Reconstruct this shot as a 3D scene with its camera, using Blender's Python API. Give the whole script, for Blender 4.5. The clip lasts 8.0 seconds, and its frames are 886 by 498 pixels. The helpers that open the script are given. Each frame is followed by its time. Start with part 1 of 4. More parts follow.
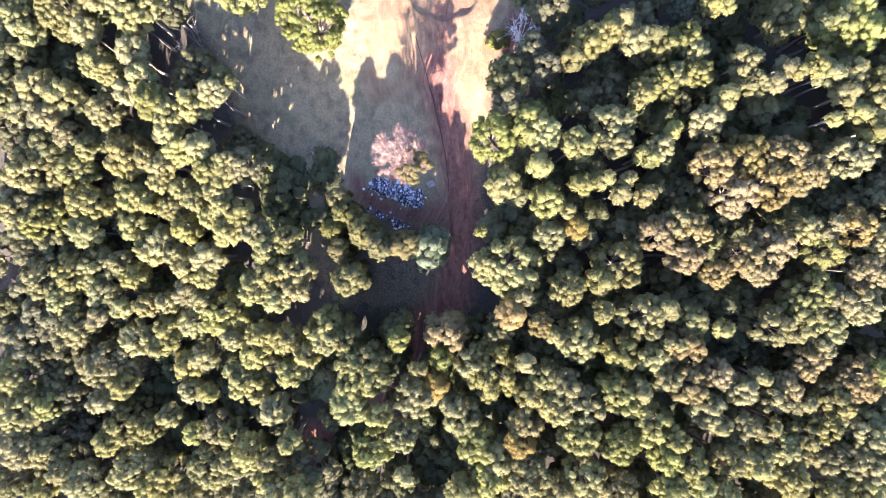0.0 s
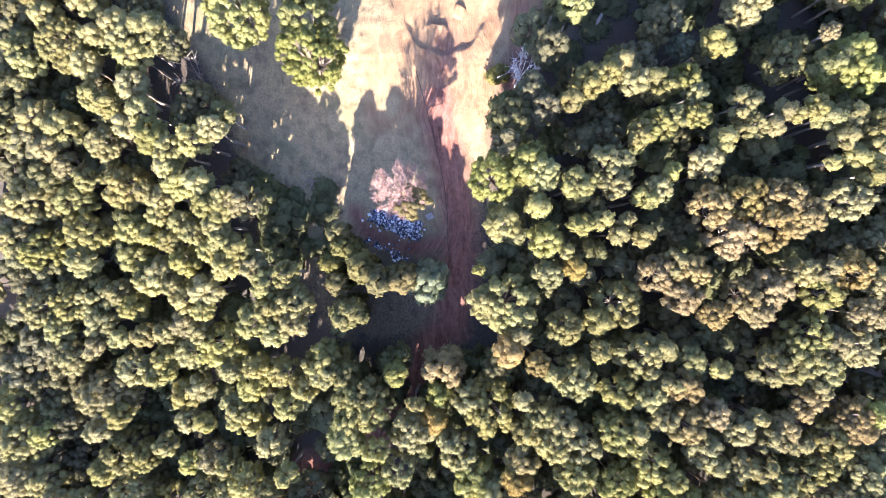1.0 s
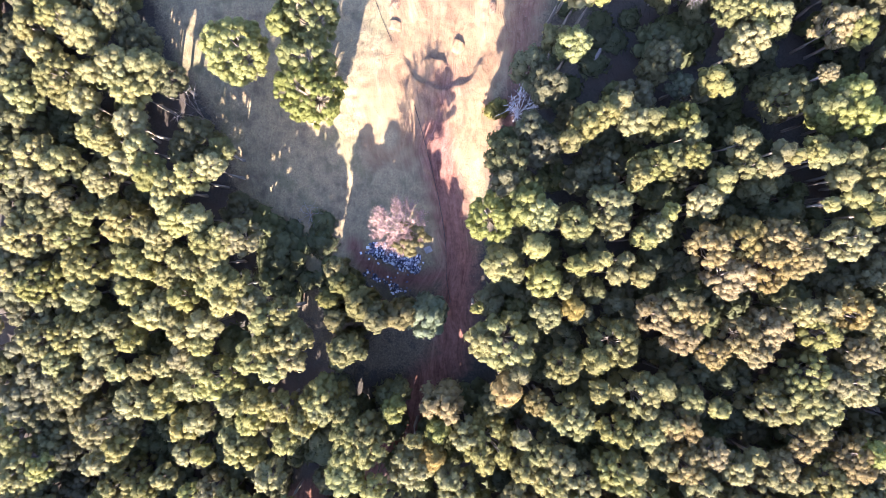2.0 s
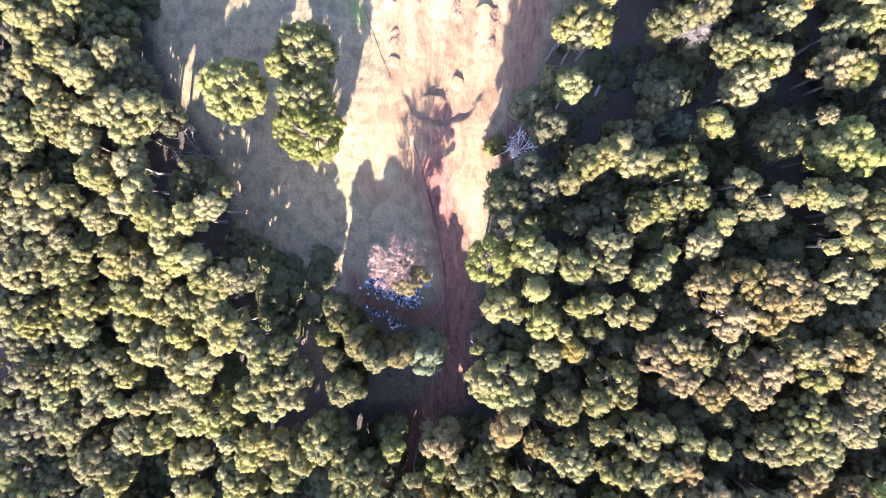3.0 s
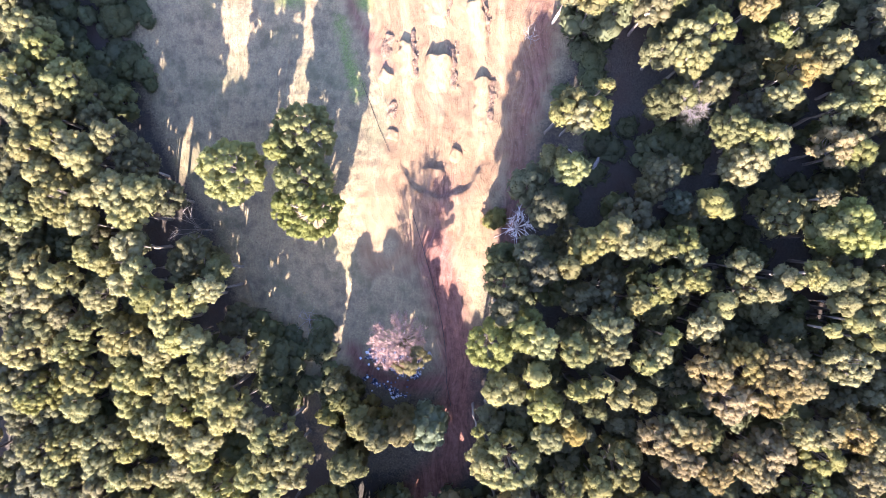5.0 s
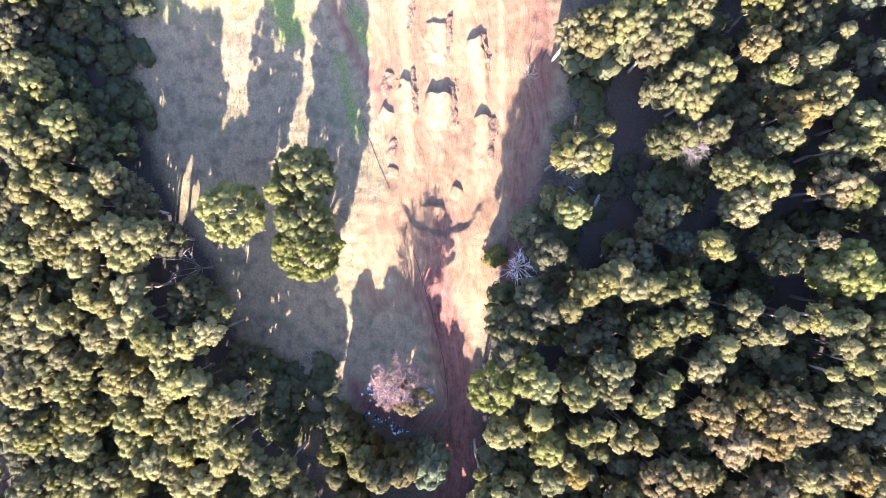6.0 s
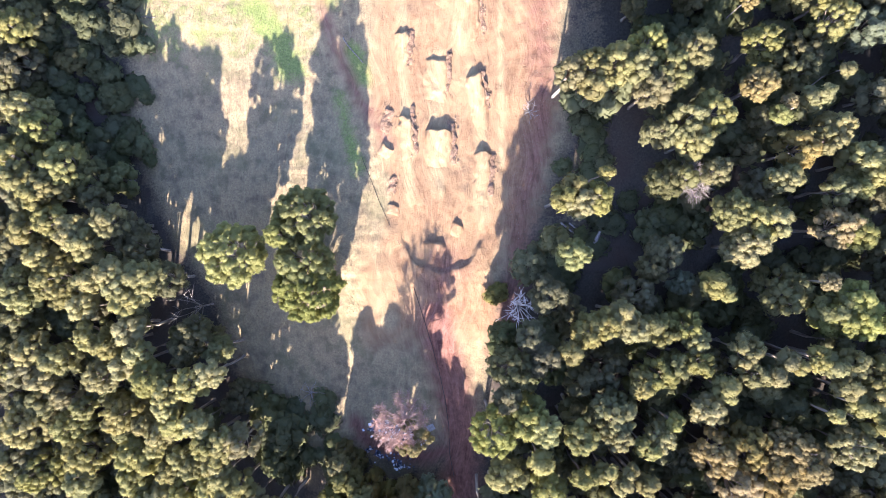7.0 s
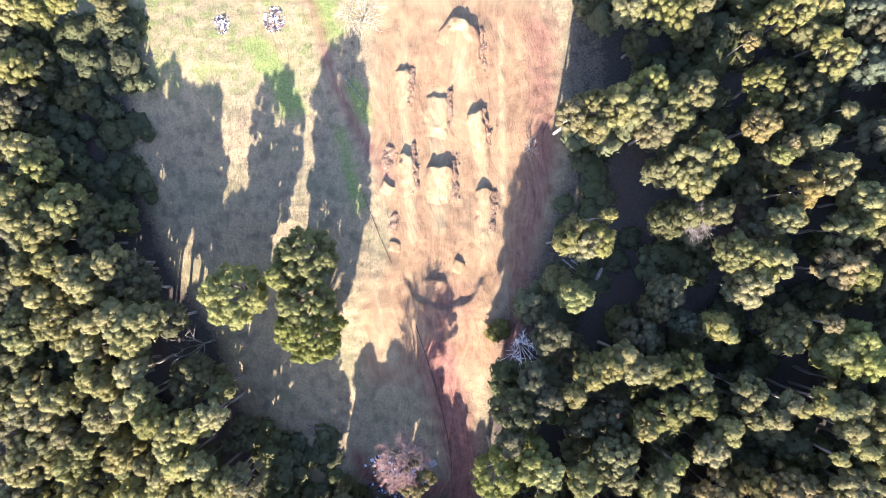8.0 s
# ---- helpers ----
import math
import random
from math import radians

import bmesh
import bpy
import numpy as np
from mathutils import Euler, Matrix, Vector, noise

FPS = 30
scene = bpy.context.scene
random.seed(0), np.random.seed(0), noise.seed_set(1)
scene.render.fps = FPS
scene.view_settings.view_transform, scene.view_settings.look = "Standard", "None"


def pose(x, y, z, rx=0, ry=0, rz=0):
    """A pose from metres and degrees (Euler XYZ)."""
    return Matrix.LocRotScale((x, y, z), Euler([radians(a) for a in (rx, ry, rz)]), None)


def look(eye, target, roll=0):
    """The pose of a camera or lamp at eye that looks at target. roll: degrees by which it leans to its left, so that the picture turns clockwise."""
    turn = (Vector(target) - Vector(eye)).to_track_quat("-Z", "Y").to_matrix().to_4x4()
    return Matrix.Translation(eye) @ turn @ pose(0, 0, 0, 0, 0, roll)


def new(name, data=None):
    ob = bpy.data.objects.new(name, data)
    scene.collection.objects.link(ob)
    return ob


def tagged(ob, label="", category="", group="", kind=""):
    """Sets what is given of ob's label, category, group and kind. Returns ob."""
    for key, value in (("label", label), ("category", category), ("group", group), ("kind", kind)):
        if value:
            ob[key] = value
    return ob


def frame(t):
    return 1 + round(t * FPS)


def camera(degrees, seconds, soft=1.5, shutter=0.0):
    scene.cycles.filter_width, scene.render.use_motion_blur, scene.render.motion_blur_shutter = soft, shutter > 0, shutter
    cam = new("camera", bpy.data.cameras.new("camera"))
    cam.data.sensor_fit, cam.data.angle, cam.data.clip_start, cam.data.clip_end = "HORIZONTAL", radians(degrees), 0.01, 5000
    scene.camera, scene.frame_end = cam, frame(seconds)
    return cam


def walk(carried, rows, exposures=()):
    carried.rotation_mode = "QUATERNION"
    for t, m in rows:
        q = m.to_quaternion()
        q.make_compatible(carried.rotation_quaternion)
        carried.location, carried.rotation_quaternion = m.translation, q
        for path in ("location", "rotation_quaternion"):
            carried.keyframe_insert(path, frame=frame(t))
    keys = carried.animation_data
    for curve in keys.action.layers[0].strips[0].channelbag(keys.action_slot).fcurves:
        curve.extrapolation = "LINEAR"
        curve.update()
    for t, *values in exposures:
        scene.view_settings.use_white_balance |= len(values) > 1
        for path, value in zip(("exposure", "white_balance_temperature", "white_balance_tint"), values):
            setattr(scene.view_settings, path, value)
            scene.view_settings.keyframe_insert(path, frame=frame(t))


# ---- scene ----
cam = camera(73.7, 8.0, 0.5)
METRES, EYE, TILT, LEAN, TURN = 44.3, 92.5, -90.0, 0.0, 0.0
ROWS = [
    (0.0, 0.0, 0.0, 0.0, 0.0, 0.0, -0.0),
    (0.5, 0.002, 0.0001, 0.0551, -0.01, 0.05, -0.31),
    (1.0, 0.0039, 0.0002, 0.115, -0.03, 0.13, -0.48),
    (1.5, 0.006, 0.0009, 0.1729, -0.05, 0.17, -0.53),
    (3.0, 0.0077, 0.0038, 0.3601, -0.08, 0.3, -0.45),
    (3.5, 0.0081, 0.0049, 0.4203, -0.09, 0.34, -0.31),
    (4.0, 0.0079, 0.0064, 0.4864, -0.09, 0.39, -0.16),
    (4.5, 0.008, 0.0077, 0.548, -0.08, 0.42, -0.03),
    (6.0, 0.0053, 0.0096, 0.7455, -0.07, 0.42, 0.42),
    (6.5, 0.0044, 0.0101, 0.807, -0.08, 0.47, 0.57),
    (7.0, 0.0029, 0.0108, 0.8737, -0.11, 0.48, 0.72),
    (7.5, 0.001, 0.0114, 0.9342, -0.12, 0.55, 0.83),
    (8.0, -0.0016, 0.012, 0.9997, -0.13, 0.57, 0.97),
]
walk(cam, [(t, pose(0, 0, EYE, TILT, LEAN, TURN) @ pose(METRES * x, METRES * y, METRES * z, 90 + pitch, roll, yaw)) for t, x, y, z, yaw, pitch, roll in ROWS],
     exposures=[(0.0, 3.1, 6080, 29), (3.5, 3.08, 6040, 32), (6.0, 2.92, 5980, 33), (8.0, 2.64, 6080, 26)])

SUN_UP, SUN_LEAN = 19.6, 0.17

# ---- world and sun ----
world = bpy.data.worlds.new("sky")
scene.world = world
world.use_nodes = True
_t = world.node_tree
_sky = _t.nodes.new("ShaderNodeTexSky")
_sky.sky_type, _sky.sun_disc = "NISHITA", False
_sky.ozone_density = 2.4
_sky.sun_elevation, _sky.sun_rotation = radians(SUN_UP), radians(180) + math.atan(SUN_LEAN)
_t.links.new(_sky.outputs[0], _t.nodes["Background"].inputs[0])
_t.nodes["Background"].inputs[1].default_value = 0.112
_sun = bpy.data.lights.new("sun", "SUN")
_sun.energy, _sun.angle, _sun.color = 4.5, radians(0.6), (1.0, 0.93, 0.72)
_way = Vector((SUN_LEAN, 1, -math.tan(radians(SUN_UP))))
new("sun", _sun).matrix_world = look((0, -200, 120), Vector((0, -200, 120)) + _way)


# ---- materials ----
class Nodes:
    """A short way to write node materials."""
    def __init__(self, name):
        self.mat = bpy.data.materials.new(name)
        self.mat.use_nodes = True
        self.tree = self.mat.node_tree
        self.bsdf = self.tree.nodes["Principled BSDF"]
        self.out = self.tree.nodes["Material Output"]

    def add(self, kind, **inputs):
        n = self.tree.nodes.new(kind)
        for key, v in inputs.items():
            self.put(n.inputs[key.replace("_", " ")], v)
        return n

    def put(self, socket, v):
        if isinstance(v, bpy.types.NodeSocket):
            self.tree.links.new(v, socket)
        elif isinstance(v, tuple) and len(v) == 3 and socket.type == "RGBA":
            socket.default_value = (*v, 1)
        else:
            socket.default_value = v

    def where(self):
        return self.add("ShaderNodeTexCoord").outputs["Object"]

    def noise(self, scale, detail=4.0, rough=0.6, vector=None, bend=0.0):
        n = self.add("ShaderNodeTexNoise", Scale=scale, Detail=detail, Roughness=rough, Distortion=bend)
        self.put(n.inputs["Vector"], vector if vector is not None else self.where())
        return n.outputs["Fac"]

    def ramp(self, fac, lo, hi, a=0.0, b=1.0):
        n = self.add("ShaderNodeMapRange")
        for i, v in enumerate((fac, lo, hi, a, b)):
            self.put(n.inputs[i], v)
        return n.outputs[0]

    def math(self, op, a, b):
        n = self.add("ShaderNodeMath")
        n.operation = op
        self.put(n.inputs[0], a)
        self.put(n.inputs[1], b)
        return n.outputs[0]

    def mix(self, fac, a, b):
        n = self.add("ShaderNodeMix")
        n.data_type = "RGBA"
        self.put(n.inputs[0], fac)
        self.put(n.inputs[6], a)
        self.put(n.inputs[7], b)
        return n.outputs[2]

    def attr(self, name):
        n = self.add("ShaderNodeAttribute")
        n.attribute_name = name
        return n.outputs["Fac"]

    def done(self, colour, rough=0.9, bump=None, strength=0.3, depth=0.05, specular=0.25):
        self.put(self.bsdf.inputs["Base Color"], colour)
        self.put(self.bsdf.inputs["Roughness"], rough)
        self.bsdf.inputs["Specular IOR Level"].default_value = specular
        if bump is not None:
            b = self.add("ShaderNodeBump", Height=bump, Strength=strength, Distance=depth)
            self.put(self.bsdf.inputs["Normal"], b.outputs[0])
        return self.mat


def leaf_material(name, dark, light, odd, translucent=0.54, hues=(0.478, 0.505)):
    n = Nodes(name)
    island = n.add("ShaderNodeNewGeometry").outputs["Random Per Island"]
    tree = n.add("ShaderNodeObjectInfo").outputs["Random"]
    patch = n.ramp(n.noise(0.45, 2.0), 0.35, 0.65)
    grain = n.noise(5.0, 3.0, 0.7)
    c = n.mix(n.math("ADD", n.math("MULTIPLY", island, 0.34), n.ramp(grain, 0.35, 0.65, 0.18, 0.48)), dark, light)
    c = n.mix(n.math("MULTIPLY", patch, 0.45), c, odd)
    hue = n.add("ShaderNodeHueSaturation", Hue=n.ramp(tree, 0, 1, *hues), Saturation=n.ramp(n.math("FRACT", n.math("MULTIPLY", tree, 7.3), 0), 0, 1, 0.8, 1.05),
                Value=n.ramp(n.math("FRACT", n.math("MULTIPLY", tree, 13.7), 0), 0, 1, 0.78, 1.2), Color=c)
    c = hue.outputs[0]
    n.done(c, 0.7, grain, 0.2, 0.1, 0.1)
    tr = n.add("ShaderNodeBsdfTranslucent", Color=c)
    m = n.add("ShaderNodeMixShader", Fac=translucent)
    n.put(m.inputs[1], n.bsdf.outputs[0])
    n.put(m.inputs[2], tr.outputs[0])
    n.put(n.out.inputs["Surface"], m.outputs[0])
    return n.mat


LEAVES = {
    "eucalypt": leaf_material("olive_leaves", (0.17, 0.175, 0.064), (0.278, 0.271, 0.104), (0.257, 0.234, 0.094)),
    "lime": leaf_material("lime_leaves", (0.175, 0.187, 0.062), (0.292, 0.297, 0.104), (0.255, 0.25, 0.084), hues=(0.493, 0.508)),
    "pale": leaf_material("pale_olive_leaves", (0.196, 0.201, 0.074), (0.312, 0.305, 0.118), (0.29, 0.265, 0.108)),
    "tan": leaf_material("tan_leaves", (0.192, 0.158, 0.066), (0.302, 0.25, 0.104), (0.275, 0.217, 0.092), hues=(0.486, 0.504)),
    "amber": leaf_material("amber_leaves", (0.185, 0.155, 0.05), (0.3, 0.25, 0.085), (0.27, 0.21, 0.075)),
    # dull grey-green that carries the look of crowns standing in shade
    "grey": leaf_material("shade_toned_leaves", (0.115, 0.122, 0.06), (0.21, 0.205, 0.1), (0.18, 0.17, 0.082)),
    # darker than the olive leaves: the wood's shade is put into this colour
    "under": leaf_material("shade_dark_leaves", (0.092, 0.106, 0.052), (0.172, 0.184, 0.09), (0.15, 0.154, 0.073), hues=(0.488, 0.512)),
    "blue": leaf_material("blue_leaves", (0.13, 0.16, 0.105), (0.22, 0.255, 0.165), (0.18, 0.215, 0.12)),
    "shrub": leaf_material("shrub_leaves", (0.12, 0.12, 0.04), (0.22, 0.205, 0.075), (0.18, 0.155, 0.06)),
    "straw": leaf_material("straw_grass", (0.2, 0.155, 0.11), (0.35, 0.285, 0.2), (0.26, 0.21, 0.14)),
    "green": leaf_material("green_grass", (0.12, 0.115, 0.06), (0.22, 0.195, 0.11), (0.2, 0.17, 0.1)),
}


def bark_material(name, a, b):
    n = Nodes(name)
    v = n.add("ShaderNodeMapping", Vector=n.where(), Scale=(3.0, 3.0, 0.5)).outputs[0]
    f = n.noise(2.0, 5.0, 0.65, v)
    return n.done(n.mix(n.ramp(f, 0.35, 0.65), a, b), 0.85, f, 0.5, 0.04)


BARK = bark_material("brown_bark", (0.12, 0.095, 0.08), (0.32, 0.28, 0.24))
PALE_BARK = bark_material("bleached_bark", (0.18, 0.155, 0.145), (0.36, 0.32, 0.305))
BLEACHED = bark_material("bleached_wood", (0.42, 0.385, 0.385), (0.66, 0.62, 0.63))
STRAW_STEM = bark_material("straw_stems", (0.3, 0.25, 0.17), (0.5, 0.43, 0.31))
PINK_BARK = bark_material("pink_bark", (0.2, 0.14, 0.12), (0.36, 0.27, 0.24))
PINK_TWIG = bark_material("pink_twig_bark", (0.25, 0.158, 0.132), (0.37, 0.245, 0.21))


def ground_material():
    n = Nodes("ground")
    place = n.add("ShaderNodeNewGeometry").outputs["Position"]
    fine = n.noise(3.2, 6.0, 0.7, place)
    mid = n.noise(0.55, 5.0, 0.6, place)
    big = n.noise(0.12, 4.0, 0.55, place)
    # grooves and wheel marks run along the clearing
    drift = n.add("ShaderNodeTexNoise", Vector=place, Scale=0.07, Detail=1.0)
    bent = n.add("ShaderNodeVectorMath")
    bent.operation = "MULTIPLY_ADD"
    n.put(bent.inputs[0], drift.outputs["Color"])
    bent.inputs[1].default_value = (9, 5, 0)
    n.put(bent.inputs[2], place)

    def stretched(x, y, turn=0.0, bend=0.8, detail=6.0):
        m = n.add("ShaderNodeMapping", Vector=bent.outputs[0], Scale=(x, y, 1), Rotation=(0, 0, radians(turn)))
        return n.noise(1.0, detail, 0.65, m.outputs[0], bend)

    marks = stretched(1.3, 0.2)
    # thin dark runnels, where a stretched noise crosses its middle
    runnel = n.ramp(n.math("ABSOLUTE", n.math("SUBTRACT", stretched(0.3, 0.07, 9, 1.6, 5.0), 0.5), 0), 0.0, 0.03, 1.0, 0.0)
    runnel = n.math("MULTIPLY", runnel, n.ramp(mid, 0.46, 0.62))

    def mask(name, blur=0.55, w=0.16):
        f = n.math("ADD", n.attr(name), n.math("MULTIPLY", n.math("SUBTRACT", mid, 0.5), blur))
        return n.ramp(n.math("ADD", f, n.math("MULTIPLY", n.math("SUBTRACT", fine, 0.5), 0.35)), 0.5 - w, 0.5 + w)

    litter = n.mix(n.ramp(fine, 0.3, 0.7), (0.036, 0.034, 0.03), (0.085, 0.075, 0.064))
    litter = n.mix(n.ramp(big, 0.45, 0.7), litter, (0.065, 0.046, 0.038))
    straw = n.mix(n.ramp(fine, 0.3, 0.72), (0.185, 0.135, 0.086), (0.345, 0.282, 0.16))
    straw = n.mix(n.ramp(mid, 0.45, 0.66, 0.0, 0.8), straw, (0.132, 0.1, 0.072))
    straw = n.mix(n.ramp(marks, 0.52, 0.7, 0.0, 0.5), straw, (0.345, 0.29, 0.17))
    straw = n.mix(n.ramp(n.math("ADD", n.math("MULTIPLY", big, 0.6), n.math("MULTIPLY", mid, 0.4)), 0.5, 0.6, 0.0, 0.5), straw, (0.155, 0.15, 0.078))
    green = n.mix(n.ramp(fine, 0.3, 0.7), (0.1, 0.13, 0.042), (0.23, 0.27, 0.095))
    clods = n.noise(1.1, 7.0, 0.72, place)
    sand = n.mix(n.ramp(n.math("ADD", n.math("MULTIPLY", marks, 0.4), n.math("MULTIPLY", clods, 0.6)), 0.4, 0.58), (0.168, 0.098, 0.057), (0.28, 0.184, 0.106))
    sand = n.mix(n.ramp(fine, 0.54, 0.78, 0.0, 0.45), sand, (0.19, 0.117, 0.074))
    sand = n.mix(n.ramp(big, 0.45, 0.62, 0.0, 0.5), sand, (0.285, 0.2, 0.113))
    sand = n.mix(n.math("MULTIPLY", runnel, 0.45), sand, (0.15, 0.09, 0.06))
    sand = n.mix(n.ramp(n.math("ADD", n.math("MULTIPLY", mid, 0.7), n.math("MULTIPLY", clods, 0.3)), 0.52, 0.66, 0.0, 0.5), sand, (0.16, 0.094, 0.06))
    pale = n.mix(n.ramp(marks, 0.36, 0.64), (0.235, 0.164, 0.094), (0.325, 0.25, 0.143))
    red = n.mix(n.ramp(n.math("ADD", n.math("MULTIPLY", marks, 0.6), n.math("MULTIPLY", clods, 0.4)), 0.38, 0.62), (0.105, 0.046, 0.036), (0.25, 0.13, 0.1))
    red = n.mix(n.ramp(fine, 0.55, 0.8, 0.0, 0.5), red, (0.12, 0.058, 0.045))
    soil = n.mix(n.ramp(n.math("ADD", n.math("MULTIPLY", fine, 0.5), n.math("MULTIPLY", clods, 0.5)), 0.4, 0.6), (0.105, 0.062, 0.043), (0.265, 0.18, 0.122))
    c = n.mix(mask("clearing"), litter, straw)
    c = n.mix(mask("green", 0.9), c, green)
    c = n.mix(mask("dirt", 0.6), c, sand)
    c = n.mix(mask("red", 0.5, 0.25), c, red)
    c = n.mix(mask("pale", 0.5, 0.3), c, pale)
    c = n.mix(mask("dug", 0.8, 0.2), c, soil)
    h = n.math("ADD", n.math("MULTIPLY", fine, 0.55), n.math("ADD", n.math("MULTIPLY", clods, 0.7), n.math("SUBTRACT", marks, n.math("MULTIPLY", runnel, 0.35))))
    return n.done(c, 0.95, h, 0.7, 0.16, 0.15)


GROUND = ground_material()


def plain_material(name, a, b, rough=0.7, scale=2.5, specular=0.3):
    n = Nodes(name)
    f = n.noise(scale, 5.0, 0.65)
    each = n.add("ShaderNodeObjectInfo").outputs["Random"]
    c = n.mix(n.ramp(n.math("ADD", f, n.math("MULTIPLY", each, 0.4)), 0.4, 0.9), a, b)
    return n.done(c, rough, f, 0.3, 0.02, specular)


WHITE = plain_material("white_plastic", (0.4, 0.42, 0.47), (0.74, 0.76, 0.8), 0.45)
BLUE = plain_material("blue_plastic", (0.055, 0.058, 0.105), (0.16, 0.175, 0.25), 0.45)
SOIL = plain_material("dark_soil", (0.17, 0.105, 0.072), (0.32, 0.22, 0.15), 0.95, 3.0, 0.1)
SOOT = plain_material("dark_rubbish", (0.02, 0.02, 0.028), (0.09, 0.085, 0.1), 0.7)
ASH = plain_material("pale_ash", (0.22, 0.2, 0.19), (0.42, 0.4, 0.39), 0.95)
PLANK = plain_material("weathered_plank", (0.42, 0.38, 0.36), (0.66, 0.62, 0.6), 0.8)


def litter_material():
    """Small scraps, each with a colour of its own."""
    n = Nodes("small_scraps")
    cell = n.add("ShaderNodeTexVoronoi", Vector=n.where(), Scale=6.0)
    tone = n.add("ShaderNodeSeparateColor", Color=cell.outputs["Color"])
    c = n.mix(n.ramp(tone.outputs[0], 0.35, 0.5), (0.02, 0.02, 0.03), (0.07, 0.075, 0.125))
    c = n.mix(n.ramp(tone.outputs[1], 0.78, 0.82), c, (0.5, 0.51, 0.58))
    return n.done(c, 0.6, tone.outputs[2], 0.6, 0.15)


LITTER = litter_material()
HOSE_AND_RUT = plain_material("dark_hose_and_rut", (0.03, 0.02, 0.02), (0.07, 0.05, 0.045), 0.6)


# ---- shape helpers ----
def mesh_of(name, verts, faces, material, smooth=False):
    me = bpy.data.meshes.new(name)
    me.from_pydata([tuple(v) for v in verts], [], [tuple(f) for f in faces])
    me.materials.append(material)
    if smooth:
        me.polygons.foreach_set("use_smooth", [True] * len(me.polygons))
    me.update()
    return me


def child(name, me, parent, label=""):
    ob = new(name, me)
    ob.parent = parent
    return tagged(ob, label) if label else ob


def root(name, at=(0, 0, 0)):
    ob = new(name)
    ob.location = at
    ob.empty_display_size = 0.3
    return ob


def smooth(a, b, v):
    u = np.clip((v - a) / (b - a), 0, 1)
    return u * u * (3 - 2 * u)


def tubes(paths, sides=5):
    """Tapered tubes along paths of (x, y, z, radius); returns verts and faces."""
    verts, faces = [], []
    for path in paths:
        start = len(verts)
        for i, (x, y, z, r) in enumerate(path):
            a, b = Vector(path[max(i - 1, 0)][:3]), Vector(path[min(i + 1, len(path) - 1)][:3])
            q = (b - a).to_track_quat("Z", "Y")
            for k in range(sides):
                t = k / sides * math.tau
                verts.append(Vector((x, y, z)) + q @ Vector((r * math.cos(t), r * math.sin(t), 0)))
        for i in range(len(path) - 1):
            for k in range(sides):
                k2 = (k + 1) % sides
                faces.append((start + i * sides + k, start + i * sides + k2, start + (i + 1) * sides + k2, start + (i + 1) * sides + k))
        verts.append(Vector(path[-1][:3]))
        for k in range(sides):
            faces.append((start + (len(path) - 1) * sides + k, start + (len(path) - 1) * sides + (k + 1) % sides, len(verts) - 1))
        faces.append(tuple(start + k for k in reversed(range(sides))))
    return verts, faces


def unit(v):
    return v / np.maximum(np.linalg.norm(v, axis=-1, keepdims=True), 1e-6)


def kites(rng, centres, normals, size, spread, slim=0.62):
    """Leaf tufts: one slightly folded kite at each centre, roughly across its normal."""
    n = len(centres)
    nn = unit(normals + rng.normal(0, spread, (n, 3)))
    t = unit(np.cross(nn, rng.normal(0, 1, (n, 3))))
    b = np.cross(nn, t)
    s = size * rng.uniform(0.65, 1.3, (n, 1))
    fold = nn * s * rng.uniform(-0.2, 0.2, (n, 1))
    v = np.stack([centres - t * s, centres + b * s * slim + fold, centres + t * s, centres - b * s * slim + fold], 1).reshape(-1, 3)
    i = np.arange(n)[:, None] * 4
    return v, np.concatenate([i, i + 1, i + 2, i + 3], 1)


def sprays(rng, centres, normals, size, spread):
    """Leaf sprays: one pointed leaf shape at each centre, roughly across its normal; also the softer normal of the clump it belongs to."""
    n = len(centres)
    nn = unit(normals + rng.normal(0, spread, (n, 3)))
    t = unit(np.cross(nn, rng.normal(0, 1, (n, 3))))
    b = np.cross(nn, t)
    s = size * rng.uniform(0.6, 1.35, (n, 1))
    v = np.stack([centres - t * s * 0.8 + b * s * 0.62, centres - t * s * 0.8 - b * s * 0.62, centres + t * s], 1).reshape(-1, 3)
    i = np.arange(n)[:, None] * 3
    return v, np.concatenate([i, i + 1, i + 2], 1), np.repeat(unit(normals * 0.55 + nn * 0.65), 3, 0)


# ---- the lie of the land ----
def lattice(x, y, seed):
    """Smooth random relief, one bump a unit."""
    table = np.random.default_rng(seed).uniform(-1, 1, (97, 97))
    i, j = np.floor(x).astype(int), np.floor(y).astype(int)
    u, v = x - i, y - j
    u, v = u * u * (3 - 2 * u), v * v * (3 - 2 * v)
    a, b, c, d = table[j % 97, i % 97], table[j % 97, (i + 1) % 97], table[(j + 1) % 97, i % 97], table[(j + 1) % 97, (i + 1) % 97]
    return (a * (1 - u) + b * u) * (1 - v) + (c * (1 - u) + d * u) * v


